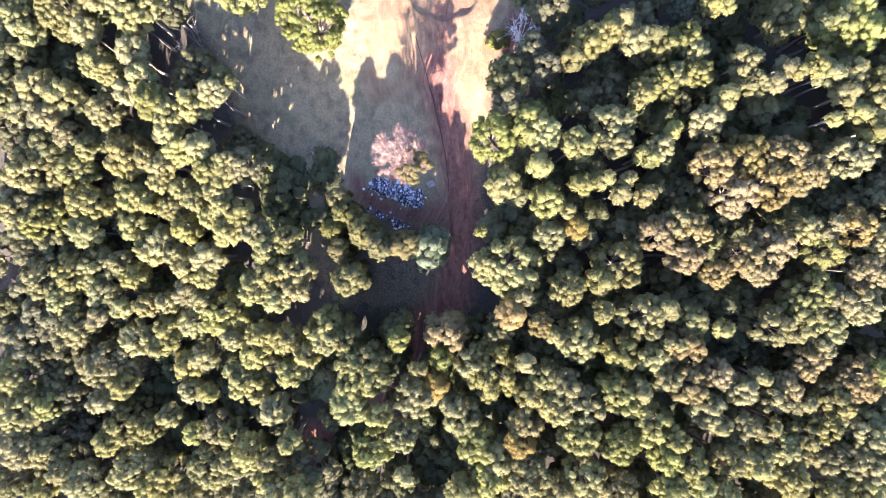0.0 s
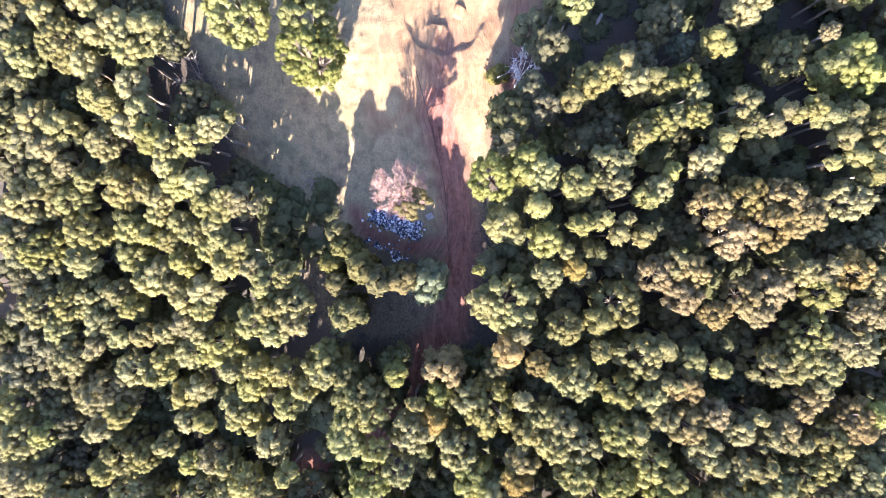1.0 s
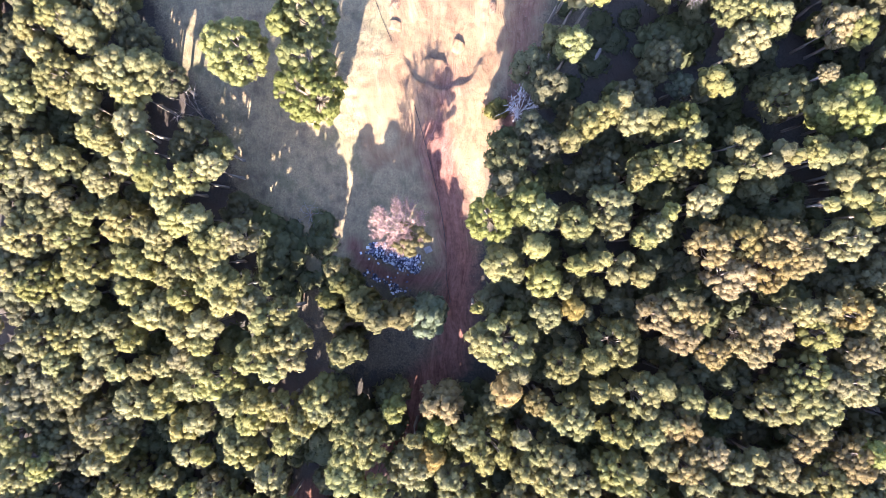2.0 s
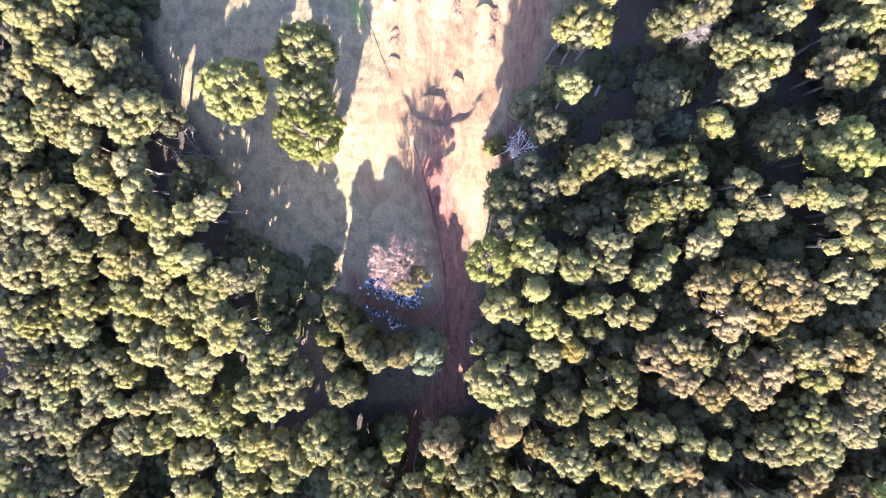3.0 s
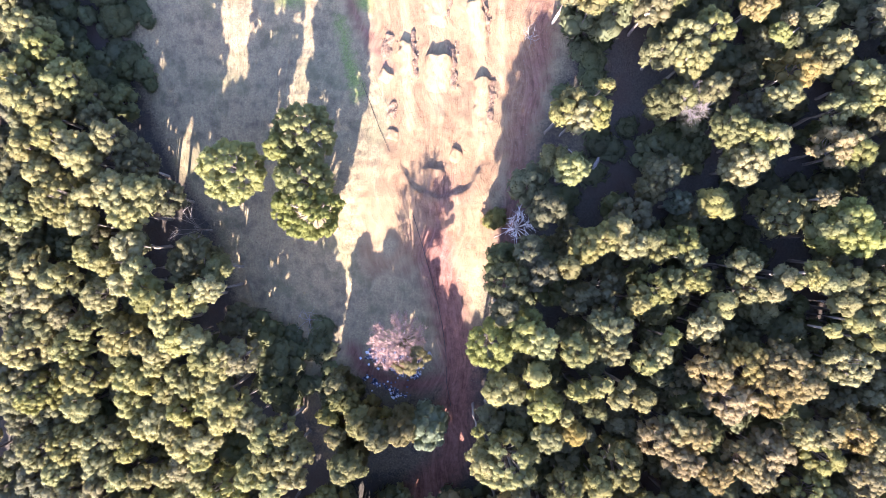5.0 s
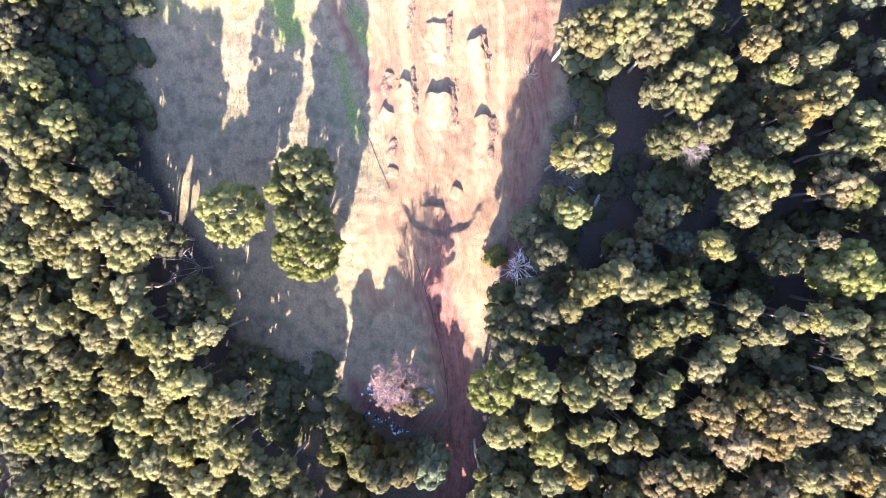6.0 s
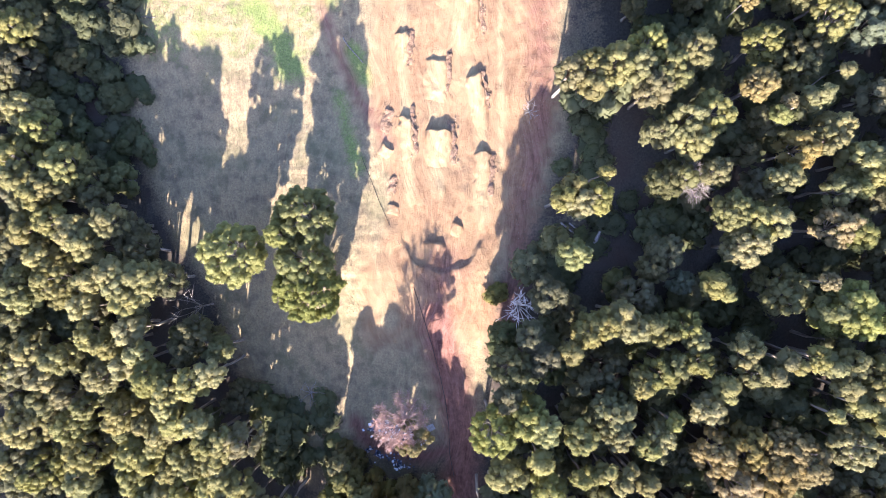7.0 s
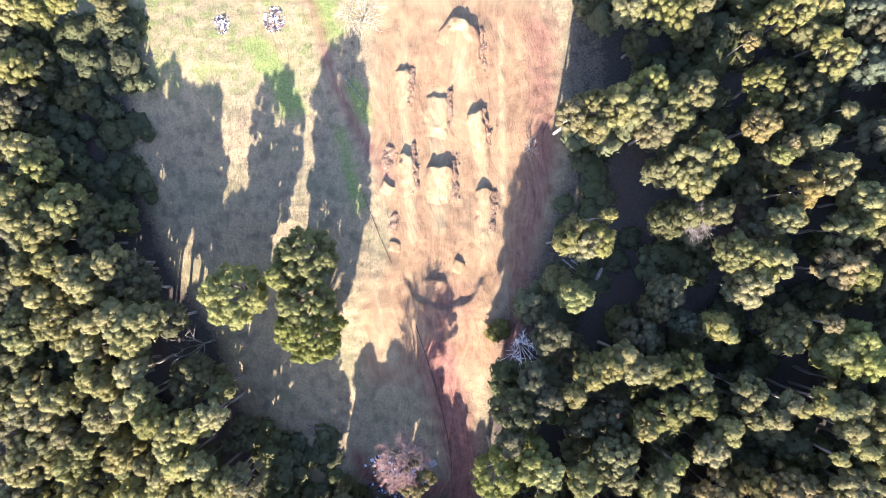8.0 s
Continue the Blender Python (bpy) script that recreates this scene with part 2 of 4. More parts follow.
def height(x, y):
    x, y = np.asarray(x, float), np.asarray(y, float)
    z = np.interp(y, [-400, -45, -6, 5, 20, 36, 60, 75, 110, 400], [-16, -10, -6.9, -5.0, -3.0, 0, 0.5, 1.8, 4, 8])
    z = z + np.interp(y, [35, 75], [1, 0.45]) * 0.13 * np.clip(x + 5, -45, 0) + 0.03 * np.clip(x, 0, 40)
    z = z - 0.13 * np.clip(-x - 22, 0, 45) * smooth(22, -22, y)
    # the dug-out bowl inside the near turn
    r = np.hypot(x - 0.2, y - 42.4)
    z = z - 0.48 * (1 - smooth(5.9, 6.6, r + 0.25 * np.sin(np.arctan2(y - 42.4, x) * 9))) * np.clip((48.5 - y) / 9, 0, 1)
    dug = smooth(20, 30, y) * smooth(-13, -9, x) * smooth(14, 10, x)
    z = z + dug * (0.12 * lattice(x / 1.3, y / 3.0, 5) + 0.07 * lattice(x / 0.6, y / 1.1, 6)) + (1 - dug) * (np.abs(x) < 90) * 0.08 * lattice(x / 0.9, y / 0.9, 7)
    return z + 0.10 * np.sin(x * 0.31 + y * 0.17) + 0.08 * np.sin(x * 0.13 - y * 0.41 + 1)


def level(x, y):
    return float(height(x, y))


def along(x, y, path, half):
    """1 on a way of that half width, 0.5 at its edge, falling to 0 beside it."""
    best = np.full(np.shape(x), 1e9)
    for (ax, ay), (bx, by) in zip(path, path[1:]):
        u = np.clip(((x - ax) * (bx - ax) + (y - ay) * (by - ay)) / ((bx - ax) ** 2 + (by - ay) ** 2), 0, 1)
        best = np.minimum(best, np.hypot(x - ax - u * (bx - ax), y - ay - u * (by - ay)))
    return np.clip(1 - 0.5 * best / half, 0, 1)


EDGE_Y = [-12, -8, 0, 13, 19, 32, 41, 45, 59, 72, 81, 86, 110]
EDGE_W = [-16, -22, -25.5, -25, -33, -36, -42, -44, -49, -47.5, -52, -62, -85]
EDGE_E = [3, 5, 6.5, 6.2, 6.5, 8, 12, 14.5, 19.5, 18, 20, 21, 24]
ROAD = [(-26, -36), (-19.2, -31.5), (-13, -27.2), (-9.1, -24.1), (-4.7, -17.2), (-2, -11.4), (2, -7.5), (2.6, 0), (2.9, 8.4), (1.7, 17.5), (-0.2, 24), (-0.9, 29)]
LOOP = [(-14.4, 11.3), (-12.6, 8.1), (-7.8, 5.9), (-3.2, 5.5), (1.8, 7.1)]
TRAIL = [(-8, 56), (-12.1, 62.6), (-15.5, 69.6), (-17.5, 75.6), (-18.7, 80.8), (-21.2, 86), (-25, 96)]


def inside(x, y):
    """Distance within the clearing, negative in the wood."""
    w = np.interp(y, EDGE_Y, EDGE_W)
    e = np.interp(y, EDGE_Y, EDGE_E)
    return np.minimum(np.minimum(x - w, e - x), (y + 12) * 1.0)


PALE_LANES = (([(-5.9, 78), (-5.4, 73), (-5.5, 66), (-5.0, 60), (-4.8, 47)], 0.75), ([(-0.4, 69), (-0.4, 62), (-0.1, 58), (-0.4, 49)], 1.2), ([(5.0, 67), (6.0, 60), (6.6, 54), (6.6, 44)], 0.8),
              ([(4.3, 79.4), (3.4, 78.6), (3.2, 71)], 0.9), ([(-8.3, 55.6), (-8.8, 52.5)], 0.7), ([(9.5, 80), (9.6, 52)], 0.4))


def lay_masks(me, x, y, dug=None):
    """Tells the ground's material where grass, sand, clay, worn lanes and dug soil lie."""
    d = inside(x, y)
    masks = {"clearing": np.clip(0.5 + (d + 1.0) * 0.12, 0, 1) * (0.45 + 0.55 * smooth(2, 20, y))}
    # east patch kept mostly dark litter, which paints the shade of the trees
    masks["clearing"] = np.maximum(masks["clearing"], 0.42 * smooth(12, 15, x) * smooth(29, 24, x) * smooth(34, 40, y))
    strip = np.minimum(x - np.interp(y, [14, 24, 36, 50, 62, 80, 90], [-7, -12, -13, -9, -10, -10, -12]), np.interp(y, [14, 34, 44, 60, 90], [5, 9.5, 14, 17.5, 17.5]) - x)
    masks["dirt"] = np.clip(0.5 + np.minimum(strip, (y - 25) * 0.5) * 0.14, 0, 1) * (1 - 0.5 * smooth(76, 84, y)) + 0.45 * along(x, y, [(-33, 90), (-28, 82), (-21, 72)], 2.5)
    for lane, half in (([(-8.5, 29), (-9.5, 50)], 1.7), ([(9, 36), (9.5, 60)], 1.4)):
        masks["dirt"] = masks["dirt"] - 0.38 * smooth(0.1, 0.7, along(x, y, lane, half))
    masks["pale"] = np.maximum.reduce([along(x, y, lane, half) * 0.95 for lane, half in PALE_LANES])
    masks["dug"] = np.zeros(x.shape) if dug is None else dug
    masks["green"] = 0.85 * np.maximum.reduce([along(x, y, [(-28.5, 77), (-25, 73), (-23, 68)], 2.6), along(x, y, [(-19.5, 90), (-17, 79)], 2.6), along(x, y, [(-13.0, 70), (-11.8, 66)], 1.6), 0.8 * along(x, y, [(-15.5, 63), (-13, 52)], 1.6)])
    masks["green"] = np.maximum(masks["green"], 0.43 * smooth(62, 74, y) * smooth(-13, -20, x))
    # the lane on the east side also has its reddish shade painted in
    masks["red"] = np.maximum.reduce([along(x, y, ROAD, 2.9), 0.62 * along(x, y, [(-0.6, 25), (-0.6, 31), (0.6, 37)], 4.2), along(x, y, LOOP, 1.6) * 0.82, along(x, y, TRAIL, 1.6) * 0.6,
                                      0.64 * along(x, y, [(9.5, 24), (12.5, 44), (16, 60), (15.5, 78)], 2.8), along(x, y, [(-50, -8), (-50, 1)], 1.2)])
    for key, v in masks.items():
        me.attributes.new(key, "FLOAT", "POINT").data.foreach_set("value", v.astype(np.float32).ravel())


def build_ground():
    def axis(parts):
        return np.concatenate([np.arange(a, b, s) for a, b, s in parts] + [[parts[-1][1]]])
    xs = axis([(-3000, -400, 400), (-400, -100, 50), (-100, -60, 4), (-60, -20, 1.0), (-20, 18, 0.33), (18, 70, 1.2), (70, 100, 5), (100, 400, 50), (400, 3000, 400)])
    ys = axis([(-3000, -400, 400), (-400, -100, 50), (-100, -45, 5), (-45, 0, 1.0), (0, 28, 0.5), (28, 84, 0.33), (84, 110, 2), (110, 400, 40), (400, 3000, 400)])
    x, y = np.meshgrid(xs, ys)
    rng = np.random.default_rng(3)
    z = height(x, y)
    z = z + rng.normal(0, 0.02, x.shape) * (np.abs(x) < 90) * (1 - smooth(20, 30, y) * smooth(-13, -9, x)) + 0.06 * np.sin(x * 2.3 + np.sin(y * 0.5)) * along(x, y, ROAD, 3) - 0.12 * (along(x, y, ROAD, 1.5) > 0.5)
    nx, ny = len(xs), len(ys)
    i = (np.arange(ny - 1)[:, None] * nx + np.arange(nx - 1)[None]).reshape(-1, 1)
    ob = new("ground", mesh_of("ground", np.stack([x, y, z], -1).reshape(-1, 3), np.concatenate([i, i + 1, i + nx + 1, i + nx], 1), GROUND, True))
    lay_masks(ob.data, x, y)
    tagged(ob, "sloping ground of pale sand, dry grass, red clay and leaf litter", "ground", kind="structure")


build_ground()


# ---- trees ----
def ball(level_of_detail):
    ico = bmesh.new()
    bmesh.ops.create_icosphere(ico, subdivisions=level_of_detail, radius=1)
    v = np.array([p.co for p in ico.verts])
    f = np.array([[p.index for p in q.verts] for q in ico.faces])
    ico.free()
    return v, f


def crown_mesh(name, seed, material, R=4.5, lumps=40, tall=1.0, low=0.45, leaves=70, size=0.15, lump=0.72, ragged=0.0, skirt=True):
    """A crown whose top is at its origin: boughs, each with a handful of rounded leafy lumps, over a coarser skirt; returns the mesh and the boughs' centres."""
    rng = np.random.default_rng(seed)
    vs, fs, ns, centres, n0 = [], [], [], [], 0
    bv, bf = ball(1)
    boughs = max(3, round(lumps / 5.5))
    deep = R * tall
    start = rng.uniform(0, 6.28)

    def put(v, f, m):
        nonlocal n0
        vs.append(v)
        ns.append(m)
        fs.extend((f + n0).tolist())
        n0 += len(v)

    def tuft(p, d, r, count, s):
        core = p + bv * np.array([1, 1, 0.9]) * r * 0.9 * rng.uniform(0.9, 1.08, (len(bv), 1))
        put(core, bf, unit(core - p))
        u = unit(rng.normal(0, 1, (count, 3)) + d * 0.45 + np.array([0, 0, 0.35]))
        q = p + u * np.array([1, 1, 0.9]) * r * rng.uniform(0.9, 1.07, (count, 1))
        put(*sprays(rng, q, unit(u * 0.8 + d * 0.3), s, 0.42))

    for i in range(boughs):
        zz = 1 - (1 + low) * (i + 0.35) / boughs
        a = start + i * 2.39996 + rng.uniform(-0.5, 0.5)
        flat = math.sqrt(max(0.0, 1 - zz * zz))
        out = np.array([flat * math.cos(a), flat * math.sin(a), zz])
        rl = min(R * 0.5, lump * 2.1) * rng.uniform(0.8, 1.15)
        reach = np.array([R - rl * 0.9, R - rl * 0.9, deep - rl * 0.7]) * rng.uniform(0.86 - ragged, 1.06)
        c = np.array([0, 0, -deep]) + out * reach
        centres.append(c)
        aim = unit(out + np.array([0, 0, 0.5]))
        side = unit(np.cross(aim, [0.3, 0.8, 0.5]))
        count = max(5, round(lumps / boughs))
        for j in range(count):
            w = 1 - 1.3 * (j + 0.3) / count
            b = a + j * 2.39996 + rng.uniform(-0.5, 0.5)
            d = aim * w + math.sqrt(max(0.0, 1 - w * w)) * (side * math.cos(b) + np.cross(aim, side) * math.sin(b))
            r = lump * rng.uniform(0.68, 1.2)
            tuft(c + d * (rl - r * 0.55) * rng.uniform(0.85, 1.15), d, r, leaves, size)
    if skirt:
        for i in range(max(7, round(3.6 * R))):
            a = start + i * 2.39996
            d = np.array([math.cos(a), math.sin(a), 0.1])
            p = np.array([0, 0, -deep * rng.uniform(1.05, 1.9)]) + d * np.array([R, R, 0]) * rng.uniform(0.5, 0.85)
            tuft(p, d, lump * rng.uniform(1.2, 1.7), leaves // 2, size * 1.9)
    me = mesh_of(name, np.concatenate(vs), fs, material, True)
    me.normals_split_custom_set_from_vertices(np.concatenate(ns))
    return me, centres


def fork_mesh(name, seed, centres, foot, radius=0.17, material=None):
    """Boughs that spread from the trunk's head, foot metres under the crown's top."""
    rng = np.random.default_rng(seed + 50)
    top = np.array([0, 0, -foot])
    paths = []
    for c in centres:
        k = top * 0.45 + np.array(c) * 0.55 + np.array([*(rng.uniform(-0.4, 0.4, 2)), -0.5])
        paths.append([(*top, radius * 0.75), (*k, radius * 0.5), (*c, radius * 0.2)])
    return mesh_of(name, *tubes(paths), material or BARK, True)


def trunk_mesh(name, seed, radius=0.24, material=None):
    """A leaning trunk, one metre high, to be stretched to its tree's height."""
    rng = np.random.default_rng(seed + 80)
    dx, dy = rng.uniform(-0.3, 0.3, 2)
    path = [(0, 0, -0.04, radius * 1.4), (0.02, 0, 0.05, radius), (dx, dy, 0.45, radius * 0.85), (dx * 0.4, dy * 0.4, 0.8, radius * 0.75), (0, 0, 1.0, radius * 0.7)]
    return mesh_of(name, *tubes([path], 7), material or BARK, True)


TREE_TEXT = {
    "eucalypt": ("eucalyptus_tree", "olive green eucalyptus tree with a clumped crown in the wood", "tree", "woodland eucalyptus trees"),
    "pale": ("pale_eucalyptus_tree", "pale yellow-olive eucalyptus tree with a clumped crown", "tree", "pale woodland eucalyptus trees"),
    "lime": ("lime_green_tree", "bright yellow-green leafy tree beside the clearing", "tree", "bright green trees"),
    "tan": ("tan_tree", "brownish tan tree with dense leaf clumps in the wood", "tree", "brownish trees"),
    "amber": ("amber_tree", "small amber yellow tree among the green trees", "tree", "amber trees"),
    "grey": ("grey_green_tree", "shaded grey-green tree with a loose crown", "tree", "grey-green trees"),
    "under": ("understorey_tree", "low dark green tree in the shade of the wood", "tree", "understorey trees"),
    "blue": ("silver_tree", "silvery blue-green tree beside the red track", "tree", ""),
    "sage": ("sage_tree", "pale grey-blue tree with a dense rounded crown", "tree", "grey-blue trees"),
    "shrub": ("shrub", "low olive bush at the edge of the clearing", "shrub", "bushes"),
}
SPEC = {  # crown radii built, height of the crown to its radius, how far down it is leafy, leaves a lump, leaf size, lump radius, raggedness
    "eucalypt": ((1.5, 1.6, 2.2, 2.3, 2.4, 3.2, 3.3, 3.4, 4.4, 4.6), 1.05, 0.5, 50, 0.14, 0.55, 0.06),
    "pale": ((1.5, 2.1, 2.3, 2.9, 3.3, 3.4, 4.5), 1.05, 0.5, 50, 0.14, 0.56, 0.06), "lime": ((1.8, 2.8, 3.6, 4.8, 5.6), 1.2, 0.75, 56, 0.14, 0.56, 0.0),
    "tan": ((2.2, 3.0, 3.1, 3.7), 0.9, 0.4, 52, 0.13, 0.5, 0.0), "amber": ((1.6, 2.7), 1.0, 0.5, 75, 0.14, 0.6, 0.04),
    "grey": ((1.9, 2.7, 3.3), 1.1, 0.5, 48, 0.165, 0.62, 0.14), "under": ((1.5, 2.8, 3.0), 0.95, 0.4, 28, 0.26, 0.95, 0.1), "blue": ((2.4,), 1.2, 0.6, 110, 0.15, 0.6, 0.0),
    "sage": ((2.6, 3.1), 1.0, 0.5, 80, 0.14, 0.62, 0.05), "shrub": ((1.3, 1.9), 1.0, 0.5, 75, 0.14, 0.5, 0.12),
}
LEAVES["sage"] = LEAVES["blue"]
MODEL = {}
for _k, (_radii, _tall, _low, _leaves, _size, _lump, _ragged) in SPEC.items():
    MODEL[_k] = []
    for _i, _R in enumerate(_radii):
        _s = 100 + 10 * len(MODEL) + _i
        _count = max(9, round(1.3 * (1 + _low) * (_R / _lump) ** 2 * (0.55 + 0.45 * _tall)))
        _me, _cs = crown_mesh("crown", _s, LEAVES[_k], _R, _count, _tall, _low, _leaves, _size, _lump, _ragged)
        MODEL[_k].append((_R, _me, fork_mesh("fork", _s, _cs, _R * _tall * 1.9), trunk_mesh("trunk", _s), _R * _tall * 1.9))
PLANTED = []
_tree_rng = random.Random(11)


def tree_at(kind, x, y, h, r):
    near = sorted(MODEL[kind], key=lambda m: abs(math.log(m[0] / r)))
    near = [m for m in near if abs(m[0] - near[0][0]) < 0.25]
    R, crown, fork, trunk, foot = near[_tree_rng.randrange(len(near))]
    name, label, category, group = TREE_TEXT[kind]
    ob = root(name)
    ob.matrix_basis = pose(x, y, level(x, y), 0, 0, _tree_rng.uniform(0, 360))
    s = r / R
    sz = min(s * _tree_rng.uniform(0.9, 1.15), 0.85 * h / foot)
    stem = child("trunk", trunk, ob)
    stem.matrix_basis = Matrix.Diagonal((1, 1, h - foot * sz, 1))
    m = Matrix.Translation((0, 0, h)) @ Matrix.Diagonal((s * _tree_rng.uniform(0.93, 1.07), s * _tree_rng.uniform(0.93, 1.07), sz, 1))
    child("fork", fork, ob).matrix_basis = m
    child("crown", crown, ob).matrix_basis = m
    if kind == "shrub" and h > foot * sz * 1.3:
        low = (h - 0.6 * foot * sz) / foot
        child("lower_leaves", crown, ob).matrix_basis = Matrix.Translation((0, 0, h - 0.6 * foot * sz)) @ Matrix.Rotation(1.3, 4, "Z") @ Matrix.Diagonal((s * 0.95, s * 0.95, low, 1))
    PLANTED.append((x, y, r))
    return tagged(ob, label, category, group)


def plant(kind, rows):
    for row in rows:
        tree_at(kind, *row)


plant("pale", [
    (-73.2, -21.7, 14.8, 3.5), (-71.9, -34.4, 15.6, 3.8), (-70.9, -27.9, 15.3, 5), (-69.7, 6.3, 12.8, 2.7), (-68.5, -41.4, 16.1, 2.6), (-67.5, -34.9, 15.7, 2.9),
    (-67.2, -26.7, 15.2, 2.6), (-66.9, 22.4, 12.7, 2.6), (-65.7, -4.7, 14.4, 4), (-65.7, 12.8, 12.1, 4.7), (-64.9, -37.8, 15.6, 2), (-64.7, 4.6, 12.8, 4.4),
    (-63.2, 34.9, 12.7, 3.3), (-63, -8.3, 14.7, 2.8), (-62.7, 81.6, 8.3, 2.9), (-62.5, 32.7, 13, 2.1), (-62.3, 53.3, 11.7, 3.5), (-62.2, 73.1, 8.9, 2.7),
    (-62.1, 25, 13.3, 3), (-61.9, 50.7, 12.6, 2.3), (-61.9, 61.1, 10.1, 3.3), (-61.8, -39.5, 15.3, 3.5), (-61.2, -13, 15.3, 3.2), (-61.1, -4.1, 13.7, 4.1)])
plant("pale", [
    (-60.7, 20.5, 13.1, 2), (-60.5, 43.3, 13.4, 2.5), (-59.7, 58.3, 10.6, 2.7), (-59.4, 81.5, 8.2, 2.5), (-58.5, 47.8, 13.9, 2.3), (-58.3, 39.1, 13.5, 2.1),
    (-58.2, 12.6, 12.2, 3.1), (-58.1, 2.8, 12.4, 2.5), (-58, 17.6, 12.8, 2.6), (-58, 23.4, 13.6, 2.5), (-57.4, -25.6, 14.7, 2), (-57.3, 7.5, 12.2, 3.9),
    (-57, -32.7, 14.1, 2.4), (-56.9, -3.4, 13, 4.3), (-56.8, -11.1, 14.5, 1.6), (-56.7, 49.1, 14, 3), (-56.5, -19.7, 14.7, 4.9), (-56.3, 35.4, 14, 4.2),
    (-56.2, -7.4, 13.8, 2.4), (-56.1, 44.1, 14.4, 2.6), (-55.4, 15.8, 12.8, 1.8), (-55.2, 82.4, 8.3, 1.7), (-54.6, 52.3, 13.5, 3.4), (-54, -22.9, 14.2, 2.2)])
plant("pale", [
    (-53.9, -30.4, 13.6, 4.9), (-53.5, -37.8, 13.3, 4.2), (-52.6, -9.7, 13.8, 1.6), (-52.6, -2.2, 12.7, 2.1), (-52.5, 42.4, 15.3, 3.2), (-52.1, 31.7, 15.3, 2.1),
    (-51.3, 21, 14.7, 2.7), (-51.2, 27.3, 15.5, 2.7), (-51.1, -14.9, 13.7, 3), (-50.6, -30.7, 12.8, 2.7), (-50.6, 40.6, 16, 2.4), (-50.3, -4.5, 13.2, 2.1),
    (-50, 35.5, 16.3, 1.6), (-49.9, -40.8, 12.8, 3.1), (-49.7, 14.7, 13.5, 3.8), (-49.1, 3.5, 13.1, 2.5), (-48.7, -9.2, 13.4, 2.1), (-48.7, 7.9, 13.3, 2.3),
    (-48.7, 25.9, 16.1, 1.9), (-47.5, -16.1, 12.8, 1.7), (-47.4, -0.1, 13.1, 1.9), (-47, 43.9, 15.9, 2.6), (-46.7, -38.7, 12, 3.6), (-46.6, -0.4, 13.1, 2.1)])
plant("pale", [
    (-46.5, -28.3, 11.8, 2), (-46.3, 22.9, 16.3, 1.7), (-46, 36.8, 17.3, 2.4), (-45.3, 7.1, 13.8, 1.6), (-45.2, -13, 12.6, 2.4), (-44.8, 28.4, 16.7, 2.2),
    (-44.7, -8.7, 13.2, 1.9), (-44.7, 1.2, 13.6, 2.5), (-44.5, -15.4, 12.3, 1.1), (-44.5, 13.6, 14.6, 1.8), (-44.5, 35.2, 17.3, 3.1), (-44.3, 32.8, 17.1, 2.4),
    (-43.9, -41.8, 11.3, 2.9), (-43.6, 25, 16.9, 1.9), (-43.1, 10.3, 14.4, 2), (-42.4, -19.3, 11.8, 2.9), (-42.3, -23.7, 11.3, 2), (-42.3, 21.4, 17, 2.5),
    (-42.2, -31.2, 10.8, 1.9), (-42.2, -0.8, 13.8, 1.8), (-42, 12.7, 15.1, 2), (-41.7, 6.2, 14.4, 1.8), (-41.7, 36, 17.1, 2.5), (-41.1, -7, 13.6, 2.3)])
plant("pale", [
    (-40.8, -11.9, 12.7, 2.8), (-40.3, -2.6, 14.2, 2.9), (-40.1, 16.9, 16.7, 1.9), (-39.9, -37.5, 10.5, 4.2), (-39.6, 3.1, 14.6, 2.2), (-39.5, -17.9, 11.9, 2.2),
    (-39.5, 19.3, 17.3, 2.6), (-39.2, 9, 15.2, 1.8), (-38.9, -23.7, 11.3, 1.7), (-38.5, 14.6, 16.6, 2.3), (-37.9, -30.1, 10.7, 3.1), (-37.9, -8, 14.1, 2.1),
    (-37.4, 7.6, 15.4, 2), (-36.9, -4.5, 15.1, 1.8), (-36.1, -1.2, 15.3, 2.4), (-35.8, 20.7, 17.6, 2.6), (-35.5, -35.5, 10.9, 2), (-35.1, -30.9, 11.3, 2.6),
    (-35.1, 14.8, 17.3, 1.9), (-35, -10.6, 14.2, 4.3), (-34.7, 4.8, 15.6, 1.8), (-34.4, 11.6, 16.9, 2.1), (-34.2, -19.7, 12.4, 1.1), (-33.3, -14.3, 13.3, 1.9)])
plant("pale", [
    (-33.2, 8.4, 16.6, 1.9), (-32.8, 22.2, 17.3, 2), (-32.5, 6.6, 16.4, 2.1), (-32.4, -20.5, 12.6, 2.9), (-32.3, 2.6, 16.1, 2.1), (-32, 10.6, 17.2, 1.7),
    (-31.8, -33.2, 12.3, 3.2), (-31.4, -22.3, 12.6, 3.6), (-31.4, 12.3, 17.5, 1.9), (-30, -16.5, 13.2, 2.8), (-29.7, 5.1, 16.4, 2.1), (-29.2, 12.1, 17.4, 3),
    (-28.5, -37.1, 13.4, 1.8), (-28.5, -13.1, 14.3, 2), (-28.5, -5.9, 16.4, 2.7), (-28, 2.6, 16.2, 2.1), (-27.4, -33.7, 13.8, 2.1), (-26.9, -25.7, 12.9, 2.7),
    (-26.3, -38.5, 14.4, 2.9), (-26.2, 0.1, 16.1, 2.3), (-25.7, -4.1, 16.3, 2.7), (-25, -7.6, 16, 2), (-24.3, -13.9, 14.2, 2.8), (-24.1, -19.4, 13, 2.2)])
